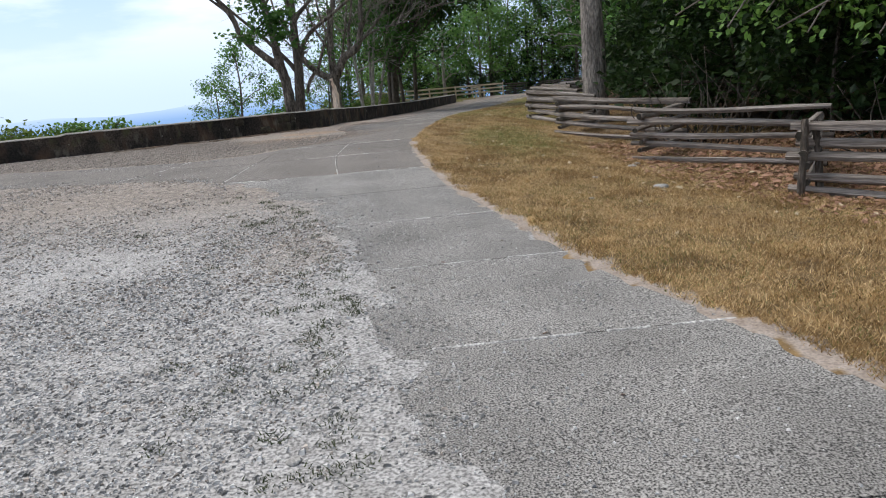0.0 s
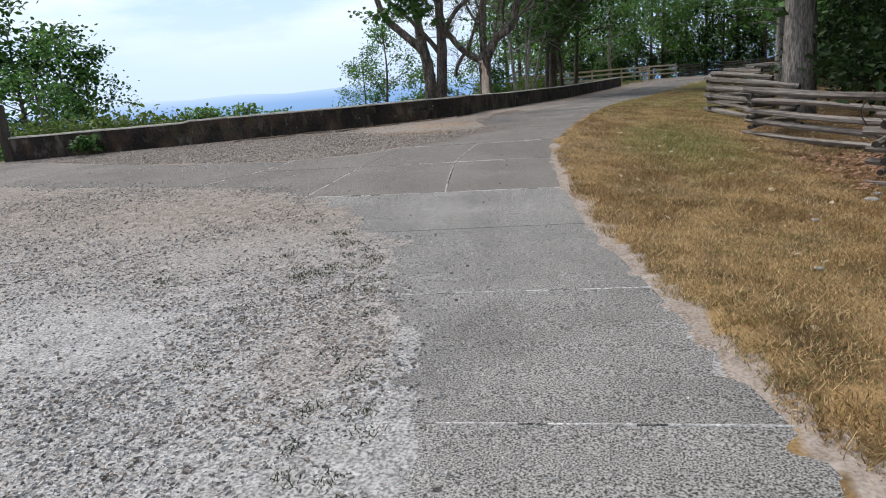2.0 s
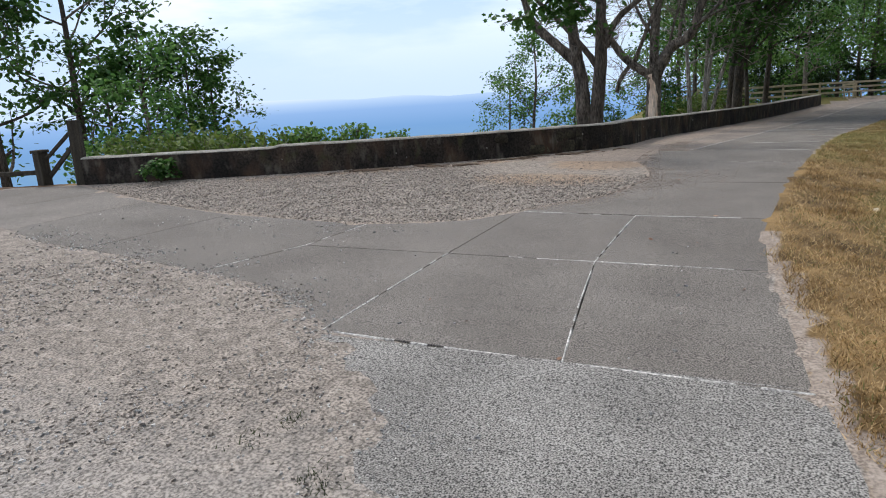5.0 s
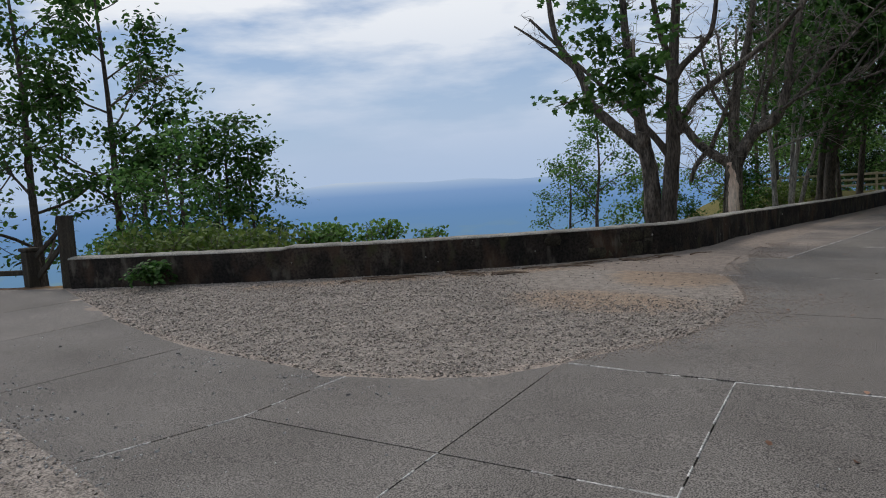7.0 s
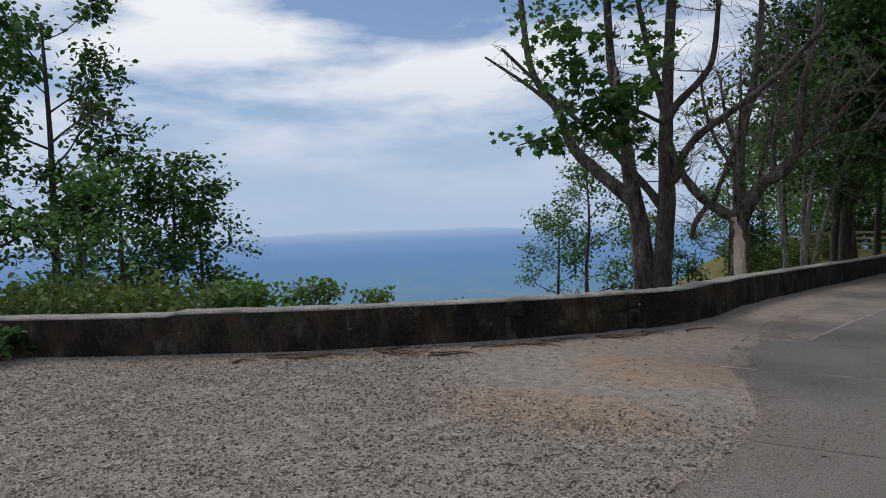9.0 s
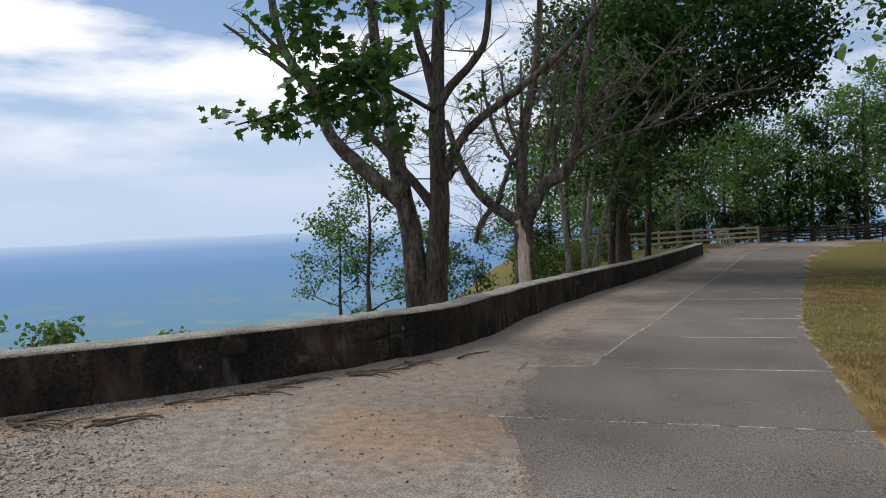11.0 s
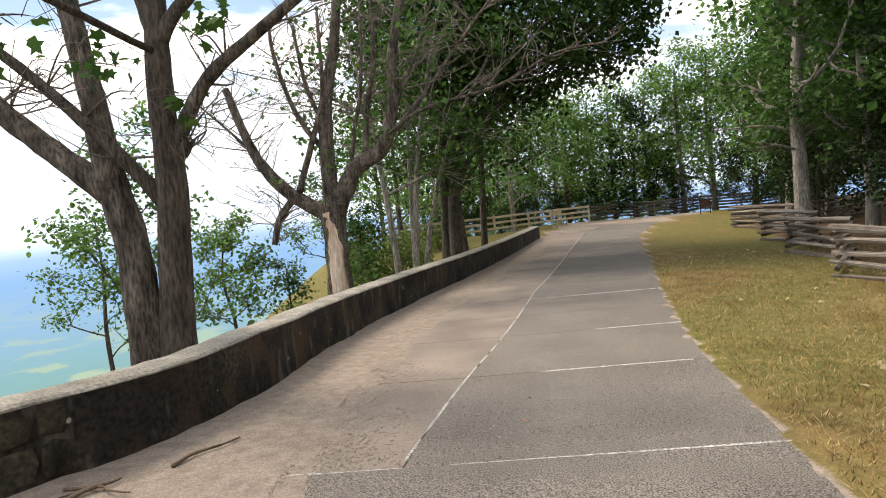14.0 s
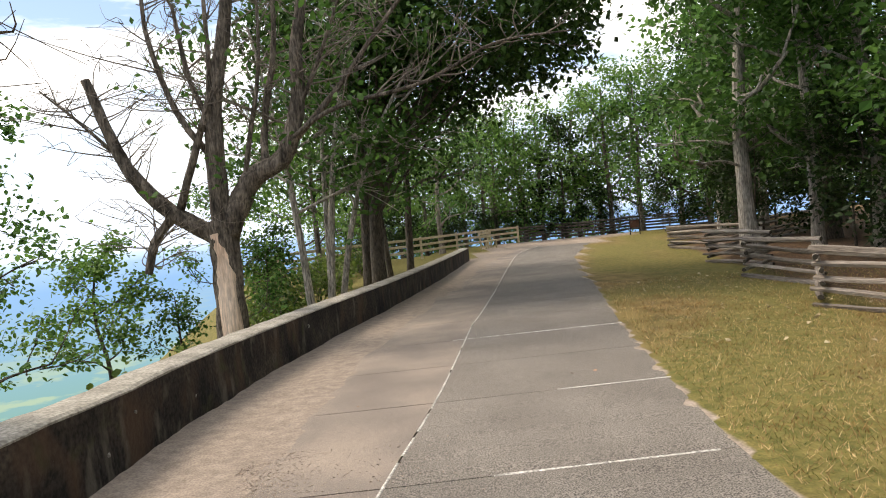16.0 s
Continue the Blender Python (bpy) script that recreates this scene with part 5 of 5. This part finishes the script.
def blades(name, x, y, h, mat, label, seed, z=None):
    rng = np.random.default_rng(seed)
    n = len(x)
    w = rng.uniform(0, 6.3, n)
    hh = h * rng.uniform(0.4, 1.3, n)
    lean = rng.normal(0, 0.75, (n, 2)) * hh[:, None]
    z = hill(x, y) if z is None else z
    dx, dy = np.cos(w) * 0.0038, np.sin(w) * 0.0038
    v = np.stack([np.stack([x - dx, y - dy, z], -1), np.stack([x + dx, y + dy, z], -1), np.stack([x + lean[:, 0], y + lean[:, 1], z + hh], -1)], 1)
    return tagged(arrays(name, v.reshape(-1, 3), np.arange(3 * n).reshape(-1, 3), mat), label, "grass", kind="stuff")


def cover():
    rng = np.random.default_rng(91)

    def rag(x, y):
        return 0.18 * np.sin(5.1 * x + 2 * np.sin(3 * y)) + 0.12 * np.sin(9.3 * y + x) + rng.normal(0, 0.12, x.shape)

    def pave_d(x, y):
        return np.where(inside(PAVED, x, y), 1, -1) * np.abs(signed(PAVED + PAVED[:1], x, y))

    x, y = scatter(rng, 460000, -8, 1.3, 0.4, 12.8, lambda x, y: (pave_d(x, y) < rag(x, y) * 0.8 + 0.05) & (signed(RIGHT, x, y) > 0.3) & (rng.random(x.shape) < np.clip(0.95 - np.hypot(x, y - 4) / 9, 0.25, 0.62) * np.clip(0.72 + 0.9 * np.sin(1.3 * x + 1.6 * np.sin(0.9 * y)) * np.sin(1.7 * y + np.sin(1.1 * x)) + 0.35 * np.sin(4.1 * x + y) * np.sin(3.7 * y), 0.18, 1)))
    far = rng.random(x.shape) < np.maximum(np.clip((y - 3.0) / 8, 0.08, 0.8), 0.7 * (np.hypot((x + 1.1) / 0.6, (y - 6.4) / 1.0) < 1))
    stones("gravel", x[~far], y[~far], 0.0088, M_STONE, "loose pale grey crushed gravel", 1)
    stones("gravel", x[far], y[far], 0.0088, M_STONE2, "brownish gravel where the lot meets the path", 12)
    x, y = scatter(rng, 95000, -11.5, -1.9, 12.9, 20.5, lambda x, y: inside(ISLAND, x, y) & (pave_d(x, y) < 0.03) & (signed(WALL, x, y) < -0.05) & (rng.random(x.shape) < np.clip(2.2 * (np.hypot((x + 3.5) / 2.3, (y - 18.9) / 2.3) - 0.75), 0.03, 1)))
    stones("gravel", x, y, 0.0095, M_STONE2, "brownish loose gravel before the wall", 2)
    x, y = scatter(rng, 70000, -2, 2.4, 0.6, 9.5, lambda x, y: (pave_d(x, y) > 0) & (signed(LEFT, x, y) < 0.05) & (rng.random(x.shape) < 0.02 + 0.8 * np.exp(signed(LEFT, x, y) * 2.2)))
    stones("gravel", x, y, 0.0052, M_STONE, "scattered grit on the concrete path", 3)
    x, y = scatter(rng, 60000, -9, 1.6, 0.4, 13, lambda x, y: (pave_d(x, y) > -0.1) & (signed(RIGHT, x, y) > 0.6) & (rng.random(x.shape) < 0.75 * np.exp(-np.clip(pave_d(x, y), 0, 9) * 5 + rag(x, y) * 3)))
    stones("gravel", x, y, 0.009, M_STONE, "loose stones spilled over the edge of the path", 13)
    x, y = scatter(rng, 200000, -4.6, -0.9, 14.2, 24, lambda x, y: (pave_d(x, y) > -0.05) & (signed(ISLE, x, y) < 0.3) & (rng.random(x.shape) < 0.9 * np.exp(-np.abs(signed(ISLE, x, y)) * 2.6 + rag(x, y) * 2)))
    stones("sand", x, y, 0.005, M_SAND, "dry tan sand grains drifted over the path's edge", 15)

    def lawn(x, y):
        return -signed(RIGHT, x, y)

    x, y = scatter(rng, 560000, -0.4, 7.5, 2.0, 34, lambda x, y: (lawn(x, y) > np.where(y > 15, 0.07, 0.08) + np.where(y > 15, 0.12, 0.2) * rag(x, y)) & (rng.random(x.shape) < np.clip(1.25 - y / 30, 0.2, 1)))
    green = np.clip(1.2 - np.hypot((x - 1.6) / 1.2, (y - 14.5) / 3.5), 0, 1) + np.clip((y - 17) / 5, 0, 0.8) * (0.5 + 0.5 * np.sin(1.1 * x + 1.4 * np.sin(0.6 * y)) * np.sin(0.8 * y + 1.2 * np.sin(0.9 * x + 1))) + 0.05 + 0.25 * (np.sin(1.7 * x + y) * np.sin(2.3 * y) > 0.55)
    pick = rng.random(x.shape) < green * 0.6
    tuft = np.sin(3.1 * x + 2.2 * np.sin(1.9 * y)) * np.sin(2.6 * y + 1.7 * np.sin(2.3 * x)) + 0.6 * np.sin(8.3 * x + 3 * np.sin(5 * y)) * np.sin(7.1 * y + 2)
    brown = (tuft + rng.normal(0, 0.4, x.shape) > 0.2) & ~pick
    pick_all, pick = pick, pick | brown
    high = 0.7 + 0.75 * np.clip(tuft + 0.3, 0, 1)
    blades("dry_grass", x[brown], y[brown], 0.035 * high[brown], M_BROWNGRASS, "withered brown tufts in the lawn", 14)
    blades("dry_grass", x[~pick], y[~pick], 0.042 * high[~pick], M_STRAW, "dry straw-coloured mown grass", 4)
    pick = pick_all
    blades("green_grass", x[pick], y[pick], 0.035, M_GREEN, "thin green grass among the straw", 5)
    x, y = scatter(rng, 330000, -0.2, 4.6, 1.8, 13, lambda x, y: (lawn(x, y) > 0.08 + 0.2 * rag(x, y)) & (rng.random(x.shape) < np.clip(1.3 - y / 13, 0.25, 1)))
    kind = rng.random(x.shape) + 0.25 * np.sin(2.1 * x + 1.5 * np.sin(1.7 * y)) * np.sin(1.9 * y + 1)
    for lo, hi, mat, lab, sd in ((-9, 0.3, M_BROWNGRASS, "withered brown thatch of the lawn", 16), (0.3, 0.86, M_STRAW, "dry pale thatch of the lawn", 17), (0.86, 9, M_GREEN, "short green blades in the dry lawn", 18)):
        ok = (kind > lo) & (kind <= hi)
        blades("thatch", x[ok], y[ok], 0.02, mat, lab, sd)
    cy = rng.uniform(2.6, 9.2, 95)
    cx = np.array([across(LEFT, v) for v in cy]) - rng.gamma(1.4, 0.32, 95)
    k = np.repeat(np.arange(70), 48)
    x, y = cx[k] + rng.normal(0, 0.045, len(k)), cy[k] + rng.normal(0, 0.045, len(k))
    blades("weeds", x, y, 0.025, M_WEED, "small dark green weeds in the gravel", 6, level(x, y))
    x, y = scatter(rng, 3000, -0.4, 3.4, 2.5, 16, lambda x, y: (np.abs(lawn(x, y) - 0.32) < 0.12) & (np.sin(4 * y) * np.sin(2.3 * y + 1) > 0.35))
    blades("weeds", x, y, 0.05, M_GREEN, "green weeds at the path's edge", 7)
    x, y = scatter(rng, 16000, 3.0, 8, 5, 14, lambda x, y: (lawn(x, y) > 2.9) & (rng.random(x.shape) < np.clip((lawn(x, y) - 2.7) / 1.3, 0, 1)))
    c = np.stack([x, y, hill(x, y) + 0.02], -1)
    ob = leaves("leaf_litter", c, 0.085, M_LITTER, None, LEAF_OAK, 8, 0.35)
    tagged(ob, "brown dead leaves lying under the trees", "leaf litter", kind="stuff")
    x, y = scatter(rng, 420, 0.5, 5.5, 4, 34, lambda x, y: lawn(x, y) > 0.6)
    ob = leaves("leaf_litter", np.stack([x, y, hill(x, y) + 0.03], -1), 0.075, M_FLECK, None, LEAF_OAK, 9, 0.3)
    tagged(ob, "pale fallen leaves on the lawn", "leaf litter", kind="stuff")
    x, y = scatter(rng, 70, -2.6, 1.4, 3, 26, lambda x, y: pave_d(x, y) > 0.05)
    ob = leaves("leaf_litter", np.stack([x, y, level(x, y) + 0.012], -1), 0.05, M_LITTER, None, LEAF_OAK, 10, 0.2)
    tagged(ob, "few dead leaves on the concrete path", "leaf litter", kind="stuff")


cover()


def field_stone(x, y, r, seed):
    rng = random.Random(seed)
    bm = bmesh.new()
    bmesh.ops.create_icosphere(bm, subdivisions=2, radius=r)
    for v in bm.verts:
        v.co *= rng.uniform(0.85, 1.12)
        v.co.z *= 0.35
    ob = link("field_stone", bm, M_ROCK)
    ob.location = (x, y, base_z(x, y) + 0.1 * r)
    ob.rotation_euler = (0, 0, rng.uniform(0, 6))
    tagged(ob, "flat weathered grey stone lying on the ground", "stone")


for i, (x, y, r) in enumerate([(2.93, 8.75, 0.10), (-0.38, 2.9, 0.035), (2.25, 9.4, 0.045), (1.9, 7.9, 0.04), (3.0, 10.35, 0.07), (3.15, 10.7, 0.06), (-1.2, 3.3, 0.03), (-0.4, 4.1, 0.028)]):
    field_stone(x, y, r, i)


def lichen():
    rng = random.Random(17)
    line = spline(WALL, 10)
    for i in range(18):
        k = rng.randrange(18, 128)
        p, q = line[k], line[min(k + 1, len(line) - 1)]
        d = Vector((q[0] - p[0], q[1] - p[1])).normalized()
        n = Vector((d.y, -d.x, 0))
        r = rng.uniform(0.01, 0.026)
        bm = bmesh.new()
        bmesh.ops.create_icosphere(bm, subdivisions=1, radius=r)
        for v in bm.verts:
            v.co *= rng.uniform(0.6, 1.3)
        c = Vector((p[0], p[1], float(level(np.array(p[0]), np.array(p[1]))) + rng.uniform(0.15, 0.47))) + n * 0.004
        turn = n.to_track_quat("Z", "Y").to_matrix().to_4x4()
        bm.transform(Matrix.Translation(c) @ turn @ Matrix.Diagonal((1, 1, 0.5, 1)))
        part("lichen_patch", bm, M_LICHEN, bpy.data.objects["wall_west"])


def wall_stones():
    """Rubble that shows through the render where the wall bends."""
    rng = random.Random(23)
    line = spline(WALL, 10)
    home = bpy.data.objects["wall_west"]
    k = 44
    while k < 60:
        span = rng.choice((2, 2, 3))
        p, q = line[k], line[k + span]
        d = Vector((q[0] - p[0], q[1] - p[1], 0))
        n = Vector((d.y, -d.x, 0)).normalized()
        g = base_z(p[0], p[1])
        cut = rng.uniform(0.2, 0.3)
        for z0, z1 in ((0.02, cut - 0.02), (cut + 0.01, 0.47)):
            if rng.random() < 0.25:
                continue
            bm = bmesh.new()
            outline = [(0.05, 0.08), (0.45, 0.0), (0.9, 0.06), (1.0, 0.5), (0.93, 0.92), (0.5, 1.0), (0.08, 0.95), (0.0, 0.45)]
            outline = [(u * 0.92 + 0.04 + rng.uniform(-0.04, 0.04), w + rng.uniform(-0.06, 0.06)) for u, w in outline]
            base = Vector((p[0], p[1], g))
            rings = []
            for push, shrink in ((-0.02, 1.0), (0.008, 0.98), (0.014, 0.84)):
                rings.append([bm.verts.new(base + d * (0.5 + (u - 0.5) * shrink) + n * push + Vector((0, 0, z0 + (z1 - z0) * (0.5 + (w - 0.5) * shrink)))) for u, w in outline])
            for r, t in zip(rings, rings[1:]):
                for m in range(8):
                    bm.faces.new((r[m], r[(m + 1) % 8], t[(m + 1) % 8], t[m]))
            bm.faces.new(rings[-1])
            bmesh.ops.recalc_face_normals(bm, faces=bm.faces)
            part("stone", bm, M_WALLSTONE, home)
        k += span


lichen()
wall_stones()

# ---- path: cast slabs with open joints, and pale sealant in some ----


def pavement():
    path = thing("pavement", "grey worn concrete path cast in slabs", "path", kind="structure")

    def slab(poly, gap=0.009, mat=None):
        c = np.mean(poly, axis=0)
        poly = [(p[0] + (c[0] - p[0]) * gap / max(0.3, np.hypot(*(c - p))), p[1] + (c[1] - p[1]) * gap / max(0.3, np.hypot(*(c - p)))) for p in poly]
        bm = bmesh.new()
        top = [bm.verts.new((px, py, float(level(np.array(px), np.array(py))))) for px, py in poly]
        low = [bm.verts.new((v.co.x, v.co.y, v.co.z - 0.1)) for v in top]
        bm.faces.new(top)
        for k in range(len(top)):
            kk = (k + 1) % len(top)
            bm.faces.new((top[k], low[k], low[kk], top[kk]))
        bmesh.ops.triangulate(bm, faces=[f for f in bm.faces if len(f.verts) > 4])
        bmesh.ops.recalc_face_normals(bm, faces=bm.faces)
        part("slab", bm, mat or (M_CONC if c[1] < 10.2 else M_CONC2), path, smooth=False)

    def rows(left, right, ys, tilt=0.0, mat=None):
        for y0, y1 in zip(ys, ys[1:]):
            mids = [y0 + (y1 - y0) * k / 4 for k in range(5)]
            slab([(across(left, y - tilt), y - tilt) for y in mids[::-1]] + [(across(right, y + tilt), y + tilt) for y in mids], mat=mat)

    rows(LEFT, RIGHT, [-9, -7.3, -5.7, -4.1, -2.4, -0.8, 0.8, 2.4, 4.0, 5.6, 7.23, 8.87, 10.2], 0.06)
    for poly in ([(-1.3, 10.2), (-0.02, 10.2), (-0.2, 11.6), (-0.3, 12.2), (-1.63, 12.2)],
                 [(-3.0, 10.2), (-1.3, 10.2), (-1.63, 12.2), (-3.0, 12.15)],
                 [(-5.03, 11.05), (-4.2, 10.9), (-3.5, 10.55), (-3.0, 10.15), (-3.0, 12.15), (-4.6, 12.08)],
                 [(-1.63, 12.2), (-0.3, 12.2), (-0.38, 13.6), (-0.36, 14.07), (-1.67, 14.05)],
                 [(-3.0, 12.15), (-1.63, 12.2), (-1.67, 14.05), (-3.0, 14.05)],
                 [(-4.6, 12.08), (-3.0, 12.15), (-3.0, 14.0), (-3.4, 13.5), (-4.06, 13.2), (-4.5, 13.07)],
                 [(-7.1, 11.37), (-6.3, 11.25), (-5.03, 11.05), (-4.6, 12.08), (-4.5, 13.07), (-5.9, 13.15), (-6.7, 13.2)],
                 [(-9.2, 11.8), (-7.9, 11.42), (-7.1, 11.37), (-6.7, 13.2), (-7.2, 13.3), (-8.6, 13.65), (-8.9, 13.75)],
                 [(-11.3, 12.2), (-10.2, 12.05), (-9.2, 11.8), (-8.9, 13.75), (-10.7, 14.4)],
                 [(-13.5, 12.5), (-11.3, 12.2), (-10.7, 14.4), (-12.1, 14.9), (-13.2, 14.5)],
                 [(-16, 12.1), (-13.5, 12.5), (-13.2, 14.5), (-16, 13.7)], [(-22, 9.5), (-16, 12.1), (-16, 13.7), (-22.4, 10.3)], [(-29, 4.5), (-22, 9.5), (-22.4, 10.3), (-30, 6.5)]):
        slab(poly)
    rows(ISLE, RIGHT, [14.06, 16.5, 18.95, 20.9])
    ys = [20.9, 23.1, 24.95, 26.6, 28.4, 30.2, 32, 34, 36, 38, 40.2, 42.4, 44.8, 47.5, 50.5, 54]
    mix_in = M_CONC3
    rows(ISLE, CENTRE, ys, mat=mix_in)
    rows(CENTRE, RIGHT, ys)
    seal = thing("joint_sealant", "pale sealant lines in the concrete joints", "sealant", kind="structure")
    for line in ([(0.06, 3.94), (1.94, 4.06)], [(-0.5, 5.54), (1.25, 5.66)], [(-0.9, 7.17), (0.76, 7.29)], [(-2.9, 10.2), (-0.02, 10.2)], [(-1.3, 10.2), (-1.48, 11.2), (-1.63, 12.2), (-1.66, 13.2), (-1.67, 14.05)],
                 [(-2.95, 14.06), (-1.67, 14.05), (-0.36, 14.07)], [(-5.03, 11.05), (-4.6, 12.08), (-4.5, 13.07)], [(-3.0, 10.2), (-3.0, 12.15)], [(-2.4, 12.17), (-1.63, 12.2), (-0.3, 12.2)],
                 [(-2.75, 20.9), (0.18, 20.9)], [(-2.72, 18.95), (0.0, 18.95)], [(-1.2, 23.1), (0.41, 23.1)], [(-0.3, 24.95), (0.7, 24.95)], [(-1.0, 28.4), (1.35, 28.4)],
                 [tuple(p) for p in spline(CENTRE, 5)]):
        bm = bmesh.new()
        rng = random.Random(int(line[0][1] * 100))
        pts = []
        for (ax, ay), (bx, by) in zip(line, line[1:]):
            n = max(2, int(math.hypot(bx - ax, by - ay) / 0.12))
            pts += [(ax + (bx - ax) * k / n, ay + (by - ay) * k / n) for k in range(n)]
        pts.append(line[-1])
        rows_v = []
        for i, (px, py) in enumerate(pts):
            q, r = pts[max(i - 1, 0)], pts[min(i + 1, len(pts) - 1)]
            d = Vector((r[0] - q[0], r[1] - q[1])).normalized()
            w = rng.uniform(0.006, 0.011) * (1.5 if py > 19 else 1.0)
            z = float(level(np.array(px), np.array(py))) + 0.004
            rows_v.append([bm.verts.new((px - d.y * o, py + d.x * o, z + h)) for o, h in ((-w, -0.012), (-w * 0.6, 0), (w * 0.6, 0), (w, -0.012))])
        for r, s in zip(rows_v, rows_v[1:]):
            if rng.random() < (0.2 if r[0].co.y < 19 else 0.05):
                continue
            for k in range(3):
                bm.faces.new((r[k], r[k + 1], s[k + 1], s[k]))
        bmesh.ops.recalc_face_normals(bm, faces=bm.faces)
        part("sealant_line", bm, M_JOINT, seal)


pavement()
